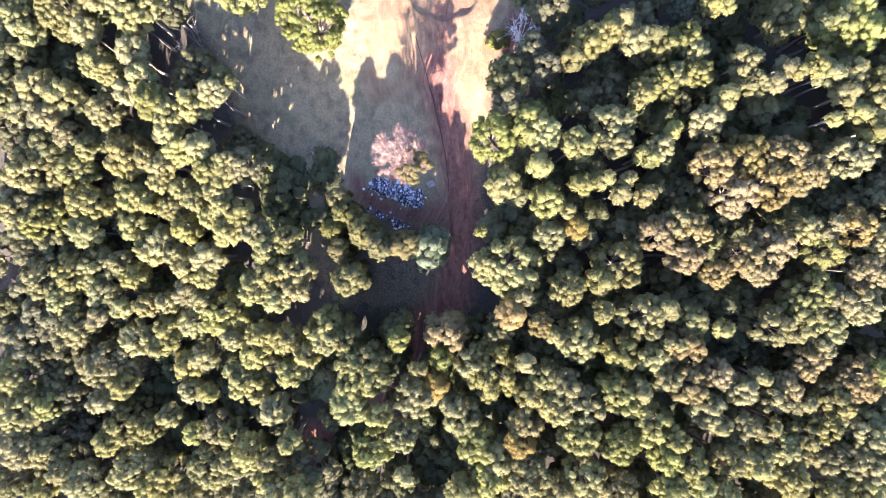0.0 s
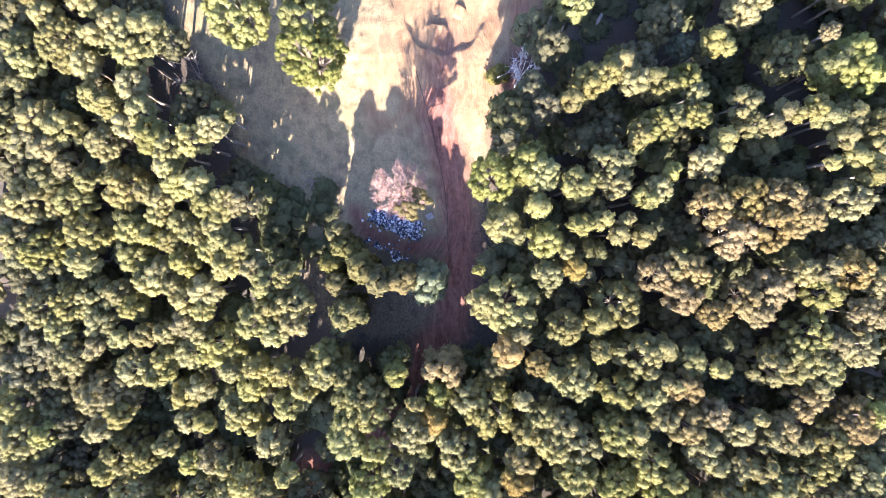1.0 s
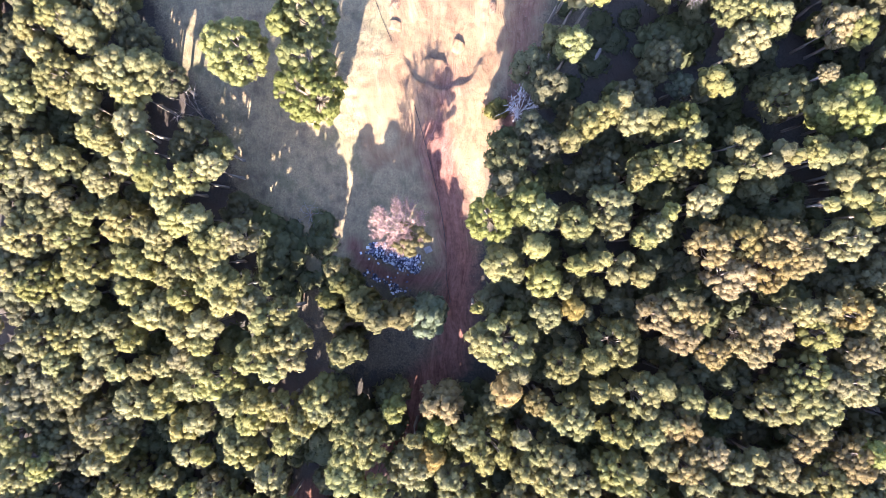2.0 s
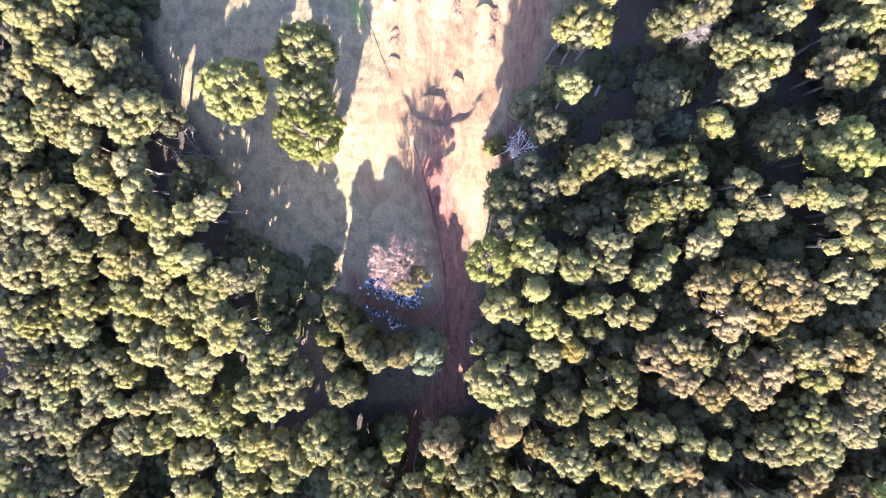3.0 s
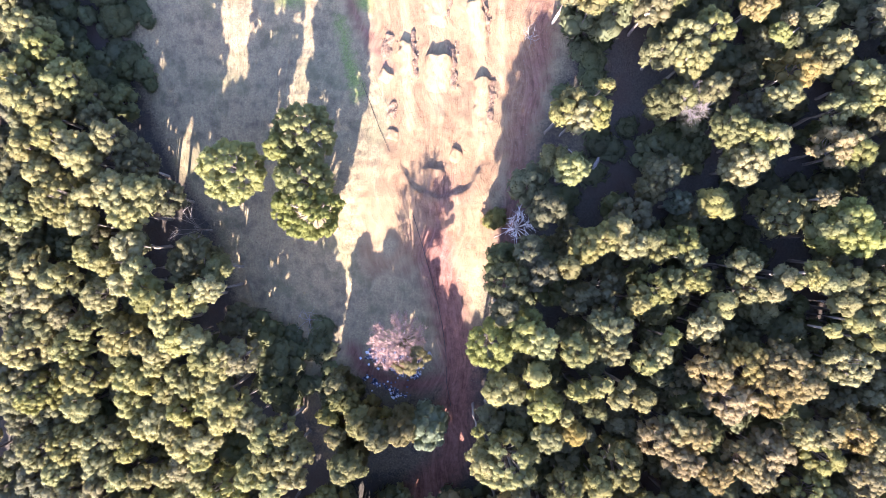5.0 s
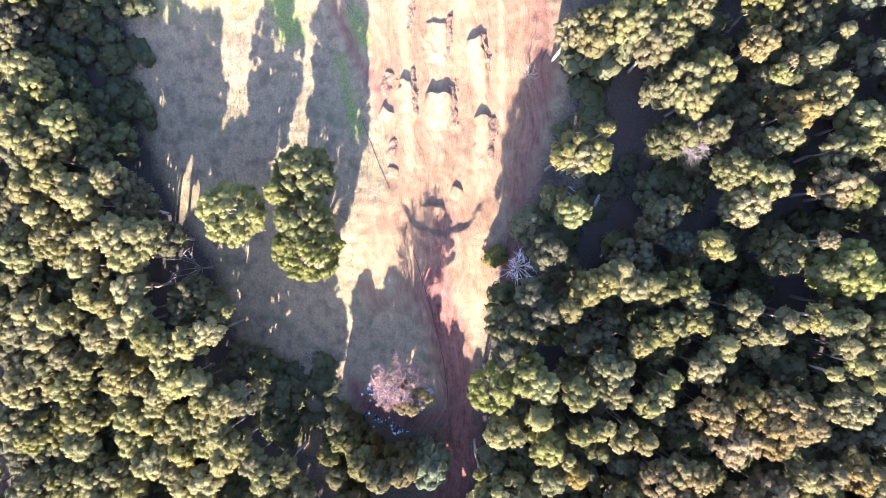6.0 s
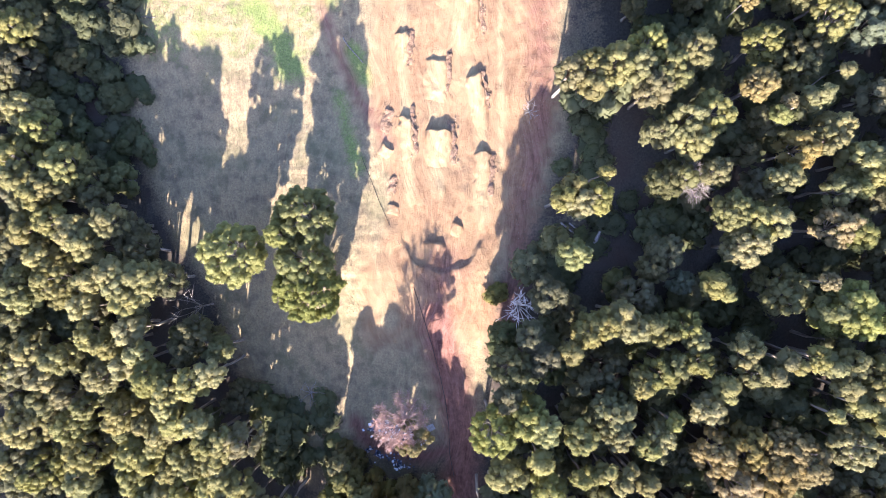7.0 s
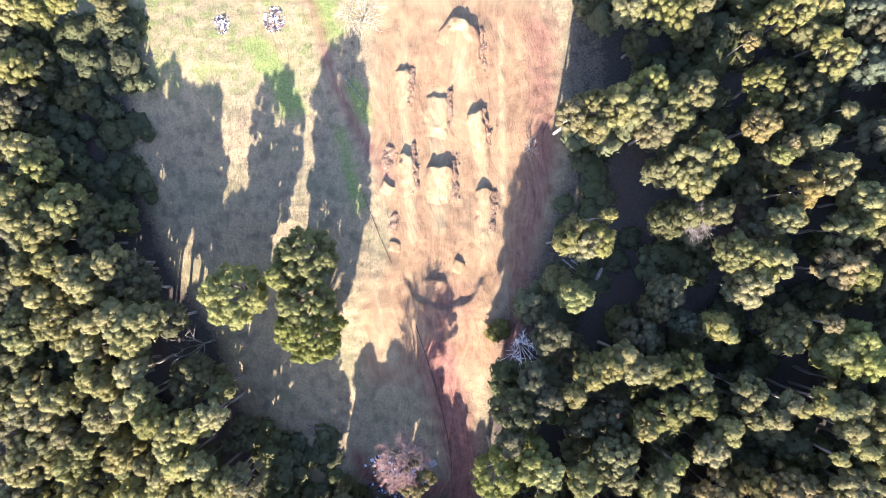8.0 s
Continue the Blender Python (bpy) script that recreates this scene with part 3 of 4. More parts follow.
plant("grey", [
    (-75.9, -40.8, 12.5, 3.2), (-74.5, -13.8, 11.1, 3.2), (-73.9, -9.6, 11.5, 2.7), (-73.5, -17.7, 11.2, 3.6), (-72.2, 1.5, 10.4, 2.2), (-68.9, 17.9, 8.8, 3.2),
    (-66, 38.7, 8.8, 3.2), (-65.8, 66.7, 7, 2.4), (-64.6, 79, 7, 2.8), (-61.5, 74.8, 7, 2.8), (-53.2, 50.9, 10.7, 3.5), (-51.2, 47.1, 11.6, 2.3),
    (-49.5, 83, 7, 2.6), (-46.4, 42.9, 12.7, 2.7), (-44.4, 39.8, 13.6, 3), (-40.4, 35.6, 13.3, 3), (-38.2, 24.9, 13.7, 2.4), (-36.3, 26.9, 13.4, 3.3),
    (-32.7, 25.1, 13.5, 2.1), (-27.3, -18.5, 9.4, 1.9), (-21.2, -35.3, 11.5, 4.4), (-15.8, -7, 10.8, 1.4), (-12.9, -38.4, 11.4, 3.3), (-7, -11.9, 10.1, 2.6)])
plant("grey", [
    (7.3, 3, 13.5, 2.1), (8.5, -11.7, 14, 2.5), (8.7, 19.6, 19.5, 1.9), (9.2, 23.2, 18, 3.1), (10.5, 8.1, 15.8, 1.7), (12, 27.4, 15.9, 2.3),
    (13.3, 24.4, 17.1, 2.8), (14.5, 33, 15, 2.6), (16.2, 40.1, 12.1, 2.2), (19.5, 20.7, 14.4, 2.2), (20.3, 1.7, 15.2, 1.9), (21.8, 4.9, 15, 1.9),
    (22.7, 22.4, 13.8, 3.5), (25.5, 3.3, 15, 2.2), (27.5, 32.3, 11, 3), (27.7, 27.5, 12.1, 1.8), (27.9, 73.8, 7.8, 1.9), (30.2, 36.6, 9.9, 2.6),
    (30.9, 55.3, 10.5, 2.4), (31.8, 38.7, 9.9, 2.6), (31.8, 48.8, 10.8, 2.9), (33.9, -7.7, 15.8, 2.1), (34.4, 49.3, 10.6, 1.6), (36.9, 75.7, 7.3, 2.6)])
plant("grey", [
    (37, 33.7, 10.1, 1.7), (43.3, 52.4, 9.7, 1.7), (44.2, 19.4, 14.7, 2.2), (44.7, 47.8, 9.8, 2.4), (46.8, 57.2, 9, 2.8), (48.4, 32.9, 11.7, 3.8),
    (51.2, 64.8, 8.5, 3.2), (51.9, 66.9, 8.3, 3.3), (52.1, 75.8, 7.5, 3), (54.7, 25.9, 13.6, 1.8), (55.2, 6, 15.9, 2.7), (60.5, 8, 15.9, 2.7),
    (60.5, 45.3, 9.8, 2.9), (62, 60.6, 9.3, 2.2)])
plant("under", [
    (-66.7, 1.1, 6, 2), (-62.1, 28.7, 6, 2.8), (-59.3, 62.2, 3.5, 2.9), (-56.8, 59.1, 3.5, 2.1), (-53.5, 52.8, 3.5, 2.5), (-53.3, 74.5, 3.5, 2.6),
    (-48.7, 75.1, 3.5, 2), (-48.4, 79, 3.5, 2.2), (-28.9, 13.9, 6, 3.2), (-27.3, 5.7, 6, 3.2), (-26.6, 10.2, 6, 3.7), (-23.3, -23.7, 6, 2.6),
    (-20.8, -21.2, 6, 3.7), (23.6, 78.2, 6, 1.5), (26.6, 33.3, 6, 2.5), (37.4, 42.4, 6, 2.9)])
plant("eucalypt", [
    (-23.8, -30, 14.1, 1.8), (-22.9, 1.3, 15.7, 2.1), (-22.3, -6, 15.8, 2.3), (-22.2, -37.7, 15.2, 2.6), (-22.2, -2.9, 15.8, 3.3), (-20.8, -16.3, 14, 2),
    (-17.9, -12.6, 14.6, 3.7), (-17.5, -13.7, 14.5, 2.2), (-14.5, -14, 14.5, 2.2), (-13.5, -20.3, 15.2, 2.7), (-13.5, -16.9, 15, 2.9), (-10.7, -16.8, 15, 2.7),
    (-10.5, -19.5, 15.3, 2.7), (-9.7, -25, 15.1, 2), (-6.2, -28.4, 14.2, 2.8), (-6, -34.5, 13.9, 1.5), (-4.2, -22.4, 14.4, 3.7), (-3.6, -17.7, 14.4, 1.2),
    (1.4, -23.4, 14.2, 1.8), (3.1, -37.2, 14.2, 2.6), (3.1, -25.7, 14.2, 3.3), (4.3, -16.7, 15.1, 2.5), (5.3, 2.5, 16.3, 0.9), (5.6, -29.7, 14.5, 3.7)])
plant("eucalypt", [
    (6.1, -2.3, 17, 2.2), (7.2, -18.2, 15.7, 4.6), (7.3, -34.8, 15.2, 2.9), (8.1, 8.9, 19.2, 2.3), (8.3, -31.3, 15.4, 2.7), (9.6, -2.5, 18.1, 4.7),
    (11.2, -6.7, 18.8, 1.3), (11.9, -16.2, 17.5, 1.3), (12.8, -21.2, 17.2, 2.4), (12.9, -33.8, 17.4, 4), (12.9, 11.2, 20.1, 1.6), (14.3, 6.6, 19, 2.5),
    (14.6, -18.1, 17.9, 2.2), (14.9, 2, 18.5, 2.2), (15.7, -12, 18.8, 1.3), (16.3, -22.8, 17.9, 3), (16.3, 45.8, 15.8, 1.7), (16.4, -35, 18.6, 2.6),
    (16.9, 5, 18.6, 1), (17.2, 25.3, 16.9, 1.6), (17.3, -5.4, 19.6, 2.9), (17.4, -19.4, 18.4, 2.4), (17.4, 62.6, 15.1, 2.1), (17.6, 47.5, 15.6, 1.6)])
plant("eucalypt", [
    (18.2, 14, 19.3, 2.3), (18.6, 45.4, 15.7, 2.2), (18.8, 8.8, 19.2, 1.6), (19.1, -13, 19.2, 3.1), (19.7, 28, 16.2, 2.5), (19.8, -26.7, 18.6, 3.2),
    (20.1, -22.6, 18.6, 3.3), (20.4, 60.4, 15.2, 1.7), (20.5, 63.6, 14.7, 3), (20.6, -33, 19.2, 3.2), (20.8, 45.8, 15.5, 2.2), (21.5, -4.4, 19.6, 1.8),
    (21.5, 9.3, 18.7, 1.4), (21.8, 49.1, 15.3, 1), (22, -8.5, 19.7, 1.5), (22, 29.1, 16, 2.1), (22.9, 16.8, 18.3, 3), (23.2, 14, 18.5, 1.9),
    (23.7, 64, 14.3, 2.6), (24, 7.4, 18.3, 1.3), (24.2, 30.3, 15.6, 1.8), (24.6, -2.1, 19.3, 3.6), (24.9, -14.5, 19.7, 2.4), (24.9, 9.5, 18.3, 1.1)])
plant("eucalypt", [
    (25.2, -27.8, 19.5, 3.1), (25.3, -34.3, 19.8, 2.8), (25.4, -20.5, 19.5, 3.6), (25.9, 28.4, 15.7, 2.1), (26.2, 77.9, 10.6, 2.2), (26.8, 21.1, 17.2, 1.8),
    (26.8, 63.8, 13.9, 2.3), (27.3, -19.7, 19.7, 1.8), (27.3, 12.4, 18.1, 1.6), (27.5, 7.3, 18.2, 1.4), (27.8, -9.5, 19.5, 3.6), (28.1, 28.3, 15.3, 1.8),
    (28.5, 66.4, 13.1, 3.2), (29, 60.7, 14.1, 2.3), (29.1, 22.3, 16.6, 2.3), (29.2, -15.2, 19.7, 2.3), (29.2, 13.7, 18, 1.9), (29.3, -24.6, 20, 3.8),
    (30.1, 27.8, 15.2, 2.3), (30.1, 77.4, 10.6, 3.4), (30.5, -8.4, 19.4, 1.8), (30.8, 16, 17.8, 1.2), (31.2, -18, 19.6, 2.2), (31.2, 23.2, 16.4, 2.3)])
plant("eucalypt", [
    (31.4, 63.2, 13.5, 3.5), (31.7, 3.6, 18.7, 2.1), (31.9, -13.3, 19.5, 1.6), (32.1, -34, 20.5, 2.5), (32.2, -26.9, 20.1, 2), (33.2, 28.4, 14.9, 2.3),
    (33.2, 76.9, 10.7, 2.7), (33.7, 56.4, 13.7, 2.6), (34.1, 26.6, 15.4, 1.9), (34.5, -30.7, 20.4, 2.9), (34.5, -9.8, 19.3, 2.2), (34.5, 23.6, 16.2, 1.9),
    (34.6, 53.8, 13.7, 2.5), (34.9, 65.9, 12.8, 3.2), (35.5, 17.4, 17.7, 2.2), (36.8, -22.4, 19.4, 2.5), (37.1, 57.4, 13.3, 3.3), (37.2, 34.1, 13.5, 1.8),
    (37.2, 49.4, 13.9, 1.9), (37.8, 20.2, 17.5, 1.7), (38.4, 32.9, 13.9, 1.1), (38.5, -24.5, 19.4, 1.5), (38.6, -10.9, 19.2, 1.4), (39.4, -34.2, 19.9, 2.2)])
plant("eucalypt", [
    (39.4, 44, 13.7, 2.8), (40.2, -29.5, 19.5, 3.1), (40.6, 25.2, 16.4, 2.3), (41.4, 22.2, 17.4, 1.9), (41.7, 39.3, 13.6, 3.2), (42, -19.8, 18.7, 2.2),
    (42.3, -25.1, 19, 2.4), (42.5, 42.5, 13.5, 3.3), (44, 22, 17.7, 1.2), (44.3, -17.8, 18.5, 1.3), (44.4, -30.3, 19, 2.6), (44.5, 67.2, 11.8, 2.8),
    (44.9, 42.4, 13.6, 2.3), (45.4, 24.2, 17.2, 1.5), (45.7, -25.5, 18.8, 1.8), (46.2, -10.9, 19.1, 3.3), (46.2, 75.8, 10.7, 2.9), (46.3, 48.1, 13.2, 2.1),
    (46.7, -20.9, 18.4, 2.6), (46.9, 23.3, 17.4, 1), (47.7, 48.7, 13.1, 1.4), (47.8, -28.1, 18.7, 2.8), (48.7, 2.8, 19.1, 1.9), (49.3, 77.2, 10.9, 2.1)])
plant("eucalypt", [
    (49.4, -32.8, 18.9, 3.1), (49.4, 24.5, 17.3, 1.6), (49.7, -9.4, 19.4, 3.6), (50.5, -21.9, 18.4, 1.7), (50.8, -6.1, 19.7, 3), (51, -26.4, 18.6, 3.1),
    (51.2, 17, 18.7, 1), (51.5, 23.4, 17.5, 1.7), (51.6, -0.4, 19.3, 2.3), (52.1, 2.8, 19.3, 1.8), (52.4, -13.4, 19, 1.8), (52.8, -11, 19.5, 3.2),
    (53, 72.9, 11.4, 1.2), (53.1, 20.4, 18.1, 1.6), (53.3, 53.4, 12.7, 2), (53.8, -7, 20, 2.3), (53.9, 78.3, 11.1, 1.8), (54.1, 55.4, 12.5, 2.3),
    (54.2, -24.8, 18.5, 3), (54.2, 23.4, 17.5, 2.1), (54.4, 46.7, 13.1, 2.3), (54.5, 12.3, 19.2, 3.1), (54.5, 70.5, 11.6, 3), (54.9, 18.1, 18.4, 1.6)])
plant("eucalypt", [
    (55.2, -21.2, 18.5, 3.3), (55.9, -30.1, 18.6, 3.5), (56, -35, 19, 2.2), (56, 40.7, 14.2, 2.3), (56.7, 15.7, 18.6, 1.7), (57.1, -7.6, 20.4, 2.8),
    (57.4, 18.9, 18.3, 1.7), (57.7, 50.7, 12.7, 2.7), (58, 21.9, 17.9, 2.6), (58.6, 1.6, 19.5, 2.1), (59.1, 49.1, 12.8, 2.3), (60, -34.7, 19, 2.6),
    (60.1, -25.7, 18.5, 3.5), (60.7, -30.6, 18.6, 3.3)])
plant("shrub", [
    (-62.9, 65.4, 3.5, 1.7), (-62.2, 71.1, 3.5, 1.4), (-57.4, 69.7, 3.5, 2.3), (-16.5, 3.1, 13, 1.4), (-15.6, 0.1, 13.5, 1.4), (-15.6, 7.6, 12.1, 1.7),
    (-14.6, 5.4, 12.4, 2.4), (-13.8, -4.5, 14.8, 2.8), (-11.7, 2.6, 14.9, 2.3), (-9.3, 0.6, 15, 2.1), (-6, 0.9, 13.2, 2.4), (-3.1, -37.8, 3, 3),
    (8.4, 32.3, 3, 1.5)])
plant("lime", [
    (-29.8, 38.9, 15.6, 4.7), (-22.3, 41.8, 15.2, 1.9), (-19.4, 37.5, 14.6, 3.9), (-19.3, 33.7, 14.6, 5.2), (-19.2, 44.1, 15.2, 4.4), (-14.2, -23.7, 15.2, 3),
    (-10.7, -30.9, 14.6, 3.2), (-6.7, -13.5, 13.9, 1.8), (-0.3, -16.4, 14.3, 1.9), (6.8, 15, 20.3, 3.3), (11.1, 16.9, 19.8, 3.1), (13.3, 15.4, 19.9, 2.4),
    (17.8, 38.4, 15.5, 2.4), (31.3, -29.2, 20.4, 2.5), (36.1, -33.3, 20.3, 1.8), (46.2, 57, 12.6, 1.2), (52.1, 30.7, 15.9, 2.1), (53.2, 29.6, 16.2, 2.8),
    (55.1, 31.9, 15.8, 2.8), (56.5, 29.1, 16.5, 3.1), (56.8, 46.8, 13.1, 1.2), (60.5, -17.1, 19.9, 1.8)])
plant("amber", [
    (-0.8, -20.5, 14.2, 1.8), (0.5, -12.5, 14.7, 3.1), (9.7, -9.1, 18.3, 2), (11.3, -28.6, 16.5, 2.3), (12.1, -25.5, 16.7, 2.5), (18.2, 2.8, 18.7, 1.4),
    (49.4, 52.4, 12.7, 2.8)])
plant("tan", [
    (13.6, -10.6, 18.7, 1.8), (29.5, 2, 18.8, 2.7), (33, -1.1, 19.2, 2.5), (33.4, -13.3, 19.4, 3.1), (34, 2.4, 19, 2.7), (34.3, -19, 19.5, 3.1),
    (36.6, 11.5, 18.4, 3.2), (37.4, -3.4, 19.2, 2.1), (38, -17.3, 19.1, 2.2), (39.2, 7.3, 18.9, 3.3), (40.6, 12.3, 18.6, 3.3), (41.4, -0.8, 19, 3),
    (43.1, -3, 19.1, 2.1), (43.7, 61.3, 12.5, 2.3), (44.2, 9, 19.1, 3.5), (44.8, 0.1, 19, 3), (45.5, 12.5, 19, 2.9), (48, 10.5, 19.3, 3.5),
    (48.4, -19.2, 18.3, 2.2), (51, 34.4, 15, 1.2), (51.2, -15.9, 18.5, 2.6), (53.8, 41.5, 14, 3), (55.6, 3, 19.4, 2.8), (57.3, -3.1, 20.1, 2.6)])
plant("tan", [
    (58.1, -18.2, 19.2, 3.4)])
plant("sage", [
    (33.9, 34.3, 9.9, 2), (61, 78, 7.4, 2.4), (61.6, 70.1, 8.3, 3.2)])
plant("blue", [(-1.9, 0.1, 10.5, 3.3)])


CANOPY_X, CANOPY_Y = [-65, -45, -25, -5, 10, 30, 55], [-35, -15, 5, 25, 45, 70]
CANOPY_Z = [[-9, -9, -4, 0, 3, 8, 9], [-5, -4, 1, 2.6, 8, 12, 11], [-1, 0, 6, 6, 13, 12.5, 14], [5, 8, 11, 12, 15, 14, 15], [5, 9.5, 11, 12, 15, 13, 14], [6, 6, 6, 6, 12, 13, 13]]


def canopy(x, y):
    """How high the wood's tops stand."""
    return float(np.interp(y, CANOPY_Y, [np.interp(x, CANOPY_X, row) for row in CANOPY_Z]))


def fill_wood():
    """Lower trees added between those listed, so that gaps look like shaded crown sides."""
    rng = random.Random(4)
    for _ in range(4000):
        x, y = rng.uniform(-72, 70), rng.uniform(-44, 84)
        if float(inside(np.array(x), np.array(y))) > -1.5 or (13 < x < 29 and 31 < y < 80):
            continue
        if float(np.max(along(np.array([x]), np.array([y]), ROAD, 3))) > (0.4 if y > -9 else 0.64):
            continue
        if x < 0 and float(inside(np.array(x), np.array(y))) > -11 and rng.random() < 0.75:
            continue
        if -28 < x < -6 and -16 < y < 2 and rng.random() < 0.8:
            continue
        if math.hypot(x - 11.2, y - 31) < 4.5 or math.hypot(x + 37.5, y - 31) < 4:
            continue
        r = rng.uniform(1.7, 3.0)
        sparse = x > 29 and y > 25 or x < -44 and y > 52
        if any((x - a) ** 2 + (y - b) ** 2 < ((0.62 if sparse else 0.5) * (r + c)) ** 2 for a, b, c in PLANTED):
            continue
        base = level(x, y)
        if abs(x) > 62 or y < -37:
            tree_at("grey", x, y, max(canopy(x, y) - base + rng.uniform(-2, 0), 6), r * 1.5)
        elif sparse:
            low = x < 0
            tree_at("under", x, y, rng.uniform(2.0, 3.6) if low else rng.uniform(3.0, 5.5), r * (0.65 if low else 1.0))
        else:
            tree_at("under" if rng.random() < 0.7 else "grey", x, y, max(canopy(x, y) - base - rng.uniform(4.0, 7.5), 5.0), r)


fill_wood()


def brush():
    """Dark low brush in the shade along the edges of the clearing."""
    rng = random.Random(15)
    for count, x0, x1, y0, y1, most in ((36, -34, -17, 1, 15, 2.4), (60, -63, -46, 53, 82, 2.6), (34, 13, 29, 32, 62, 1.6)):
        for _ in range(count):
            x, y = rng.uniform(x0, x1), rng.uniform(y0, y1)
            if x0 == -34 and float(inside(np.array(x), np.array(y))) < -2 or float(np.max(along(np.array([x]), np.array([y]), LOOP, 3))) > 0.5:
                continue
            if x > 0 and x < 13 + (y - 32) * 0.2:
                continue
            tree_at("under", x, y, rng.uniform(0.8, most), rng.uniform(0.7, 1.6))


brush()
# extra trees hidden under the crowns, added to block low sun from the ground
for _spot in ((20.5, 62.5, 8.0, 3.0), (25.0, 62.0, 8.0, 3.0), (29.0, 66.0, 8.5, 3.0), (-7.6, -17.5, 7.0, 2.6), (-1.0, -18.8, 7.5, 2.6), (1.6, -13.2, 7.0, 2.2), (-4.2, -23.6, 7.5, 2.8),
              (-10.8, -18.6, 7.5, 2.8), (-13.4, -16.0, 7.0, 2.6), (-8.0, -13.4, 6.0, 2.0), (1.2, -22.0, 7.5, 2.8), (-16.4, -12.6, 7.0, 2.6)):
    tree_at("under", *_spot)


def far_wood():
    """The wood beyond, as one mass of crowns and trunks."""
    rng = random.Random(6)
    kinds = []
    for i in range(3):
        me, cs = crown_mesh("far", 300 + i, BARK, 4.4, 24, leaves=10, size=0.42, lump=1.3, skirt=False)
        me.transform(Matrix.Translation((0, 0, 14)))
        tr = trunk_mesh("far", 300 + i)
        tr.transform(Matrix.Diagonal((1, 1, 9, 1)))
        kinds.append([(np.array([v.co for v in m.vertices]), [tuple(p.vertices) for p in m.polygons]) for m in (me, tr)])
    spots, vs, fs, mats, n0 = [], [], [], [], 0
    for _ in range(1500):
        x, y = rng.uniform(-95, 95), rng.uniform(-75, 120)
        if (abs(x) < 72 and -44 < y < 86) or float(inside(np.array(x), np.array(y))) > -2:
            continue
        if any((x - a) ** 2 + (y - b) ** 2 < 36 for a, b in spots) or any((x - a) ** 2 + (y - b) ** 2 < 16 for a, b, _ in PLANTED):
            continue
        spots.append((x, y))
        base = level(x, y)
        m = np.array(pose(x, y, base, 0, 0, rng.uniform(0, 360)) @ Matrix.Diagonal((rng.uniform(0.8, 1.1), rng.uniform(0.8, 1.1), max(canopy(x, y) - base + rng.uniform(-2, 0), 6) / 14, 1)))
        for k, (v, f) in enumerate(kinds[rng.randrange(3)]):
            vs.append(v @ m[:3, :3].T + m[:3, 3])
            fs += [tuple(q + n0 for q in p) for p in f]
            mats += [k] * len(f)
            n0 += len(v)
    me = mesh_of("far_wood", np.concatenate(vs), fs, LEAVES["eucalypt"])
    me.materials.append(BARK)
    me.polygons.foreach_set("material_index", mats)
    tagged(new("far_wood", me), "dense olive green wood going on past the clearing", "trees", kind="stuff")


far_wood()


def bare_tree(name, label, x, y, h, r, material, seed, stems=7, twigs=5, stout=1.0):
    rng = np.random.default_rng(seed)
    ob = root(name, (x, y, level(x, y)))
    top = np.array([0, 0, h * 0.35])
    trunk = [[(0, 0, -0.3, 0.2), (0.05, 0, h * 0.2, 0.16), (*top, 0.12)]]
    limbs = []
    for i in range(stems):
        a = i / stems * math.tau + rng.uniform(-0.3, 0.3)
        d = r * rng.uniform(0.6, 1.0)
        end = np.array([d * math.cos(a), d * math.sin(a), h * rng.uniform(0.75, 1.0)])
        mid = (top + end) / 2 + rng.normal(0, 0.25, 3)
        limbs.append([(*top, 0.06 * stout), (*mid, 0.042 * stout), (*end, 0.015 * stout)])
        for j in range(twigs):
            u = rng.uniform(0.3, 1.0)
            p = mid + (end - mid) * u
            q = p + rng.normal(0, 0.28 * r, 3) + np.array([0.15 * d * math.cos(a), 0.15 * d * math.sin(a), 0.3])
            limbs.append([(*p, 0.026 * stout), (*((p + q) / 2 + rng.normal(0, 0.08, 3)), 0.02 * stout), (*q, 0.01 * stout)])
    stem = child("trunk", mesh_of("trunk", *tubes(trunk), material, True), ob)
    for path in limbs[::twigs + 1]:
        child("limb", mesh_of("limb", *tubes([path]), material, True), stem)
    tagged(child("twig_spray", mesh_of("twig_spray", *tubes([p for i, p in enumerate(limbs) if i % (twigs + 1)], 4), material, True), ob), kind="stuff")
    return tagged(ob, label, "tree")


bare_tree("dead_tree", "bleached dead tree with bare forking branches", 11.3, 30.9, 12.0, 2.1, BLEACHED, 1, 18, 9, 1.15)
bare_tree("dead_tree", "bare leafless tree at the edge of the wood", -37.5, 31.0, 11.5, 2.6, BARK, 2, 8, 7)
bare_tree("dead_bush", "tall pale bush of dry feathery stems", -11.2, 80.2, 5.0, 3.0, STRAW_STEM, 4, 34, 12)
bare_tree("dead_bush", "grey leafless bush in the shaded wood", 35.8, 48.6, 9.2, 2.6, PALE_BARK, 5, 34, 22, 0.6)
bare_tree("dead_tree", "fallen tangle of bare dry branches", 13.7, 60.4, 1.7, 1.6, PALE_BARK, 3, 8, 4)
bare_tree("dead_tree", "fallen bare pale branch among dark brush", -21.5, 16.2, 1.6, 2.2, PALE_BARK, 6, 7, 4)


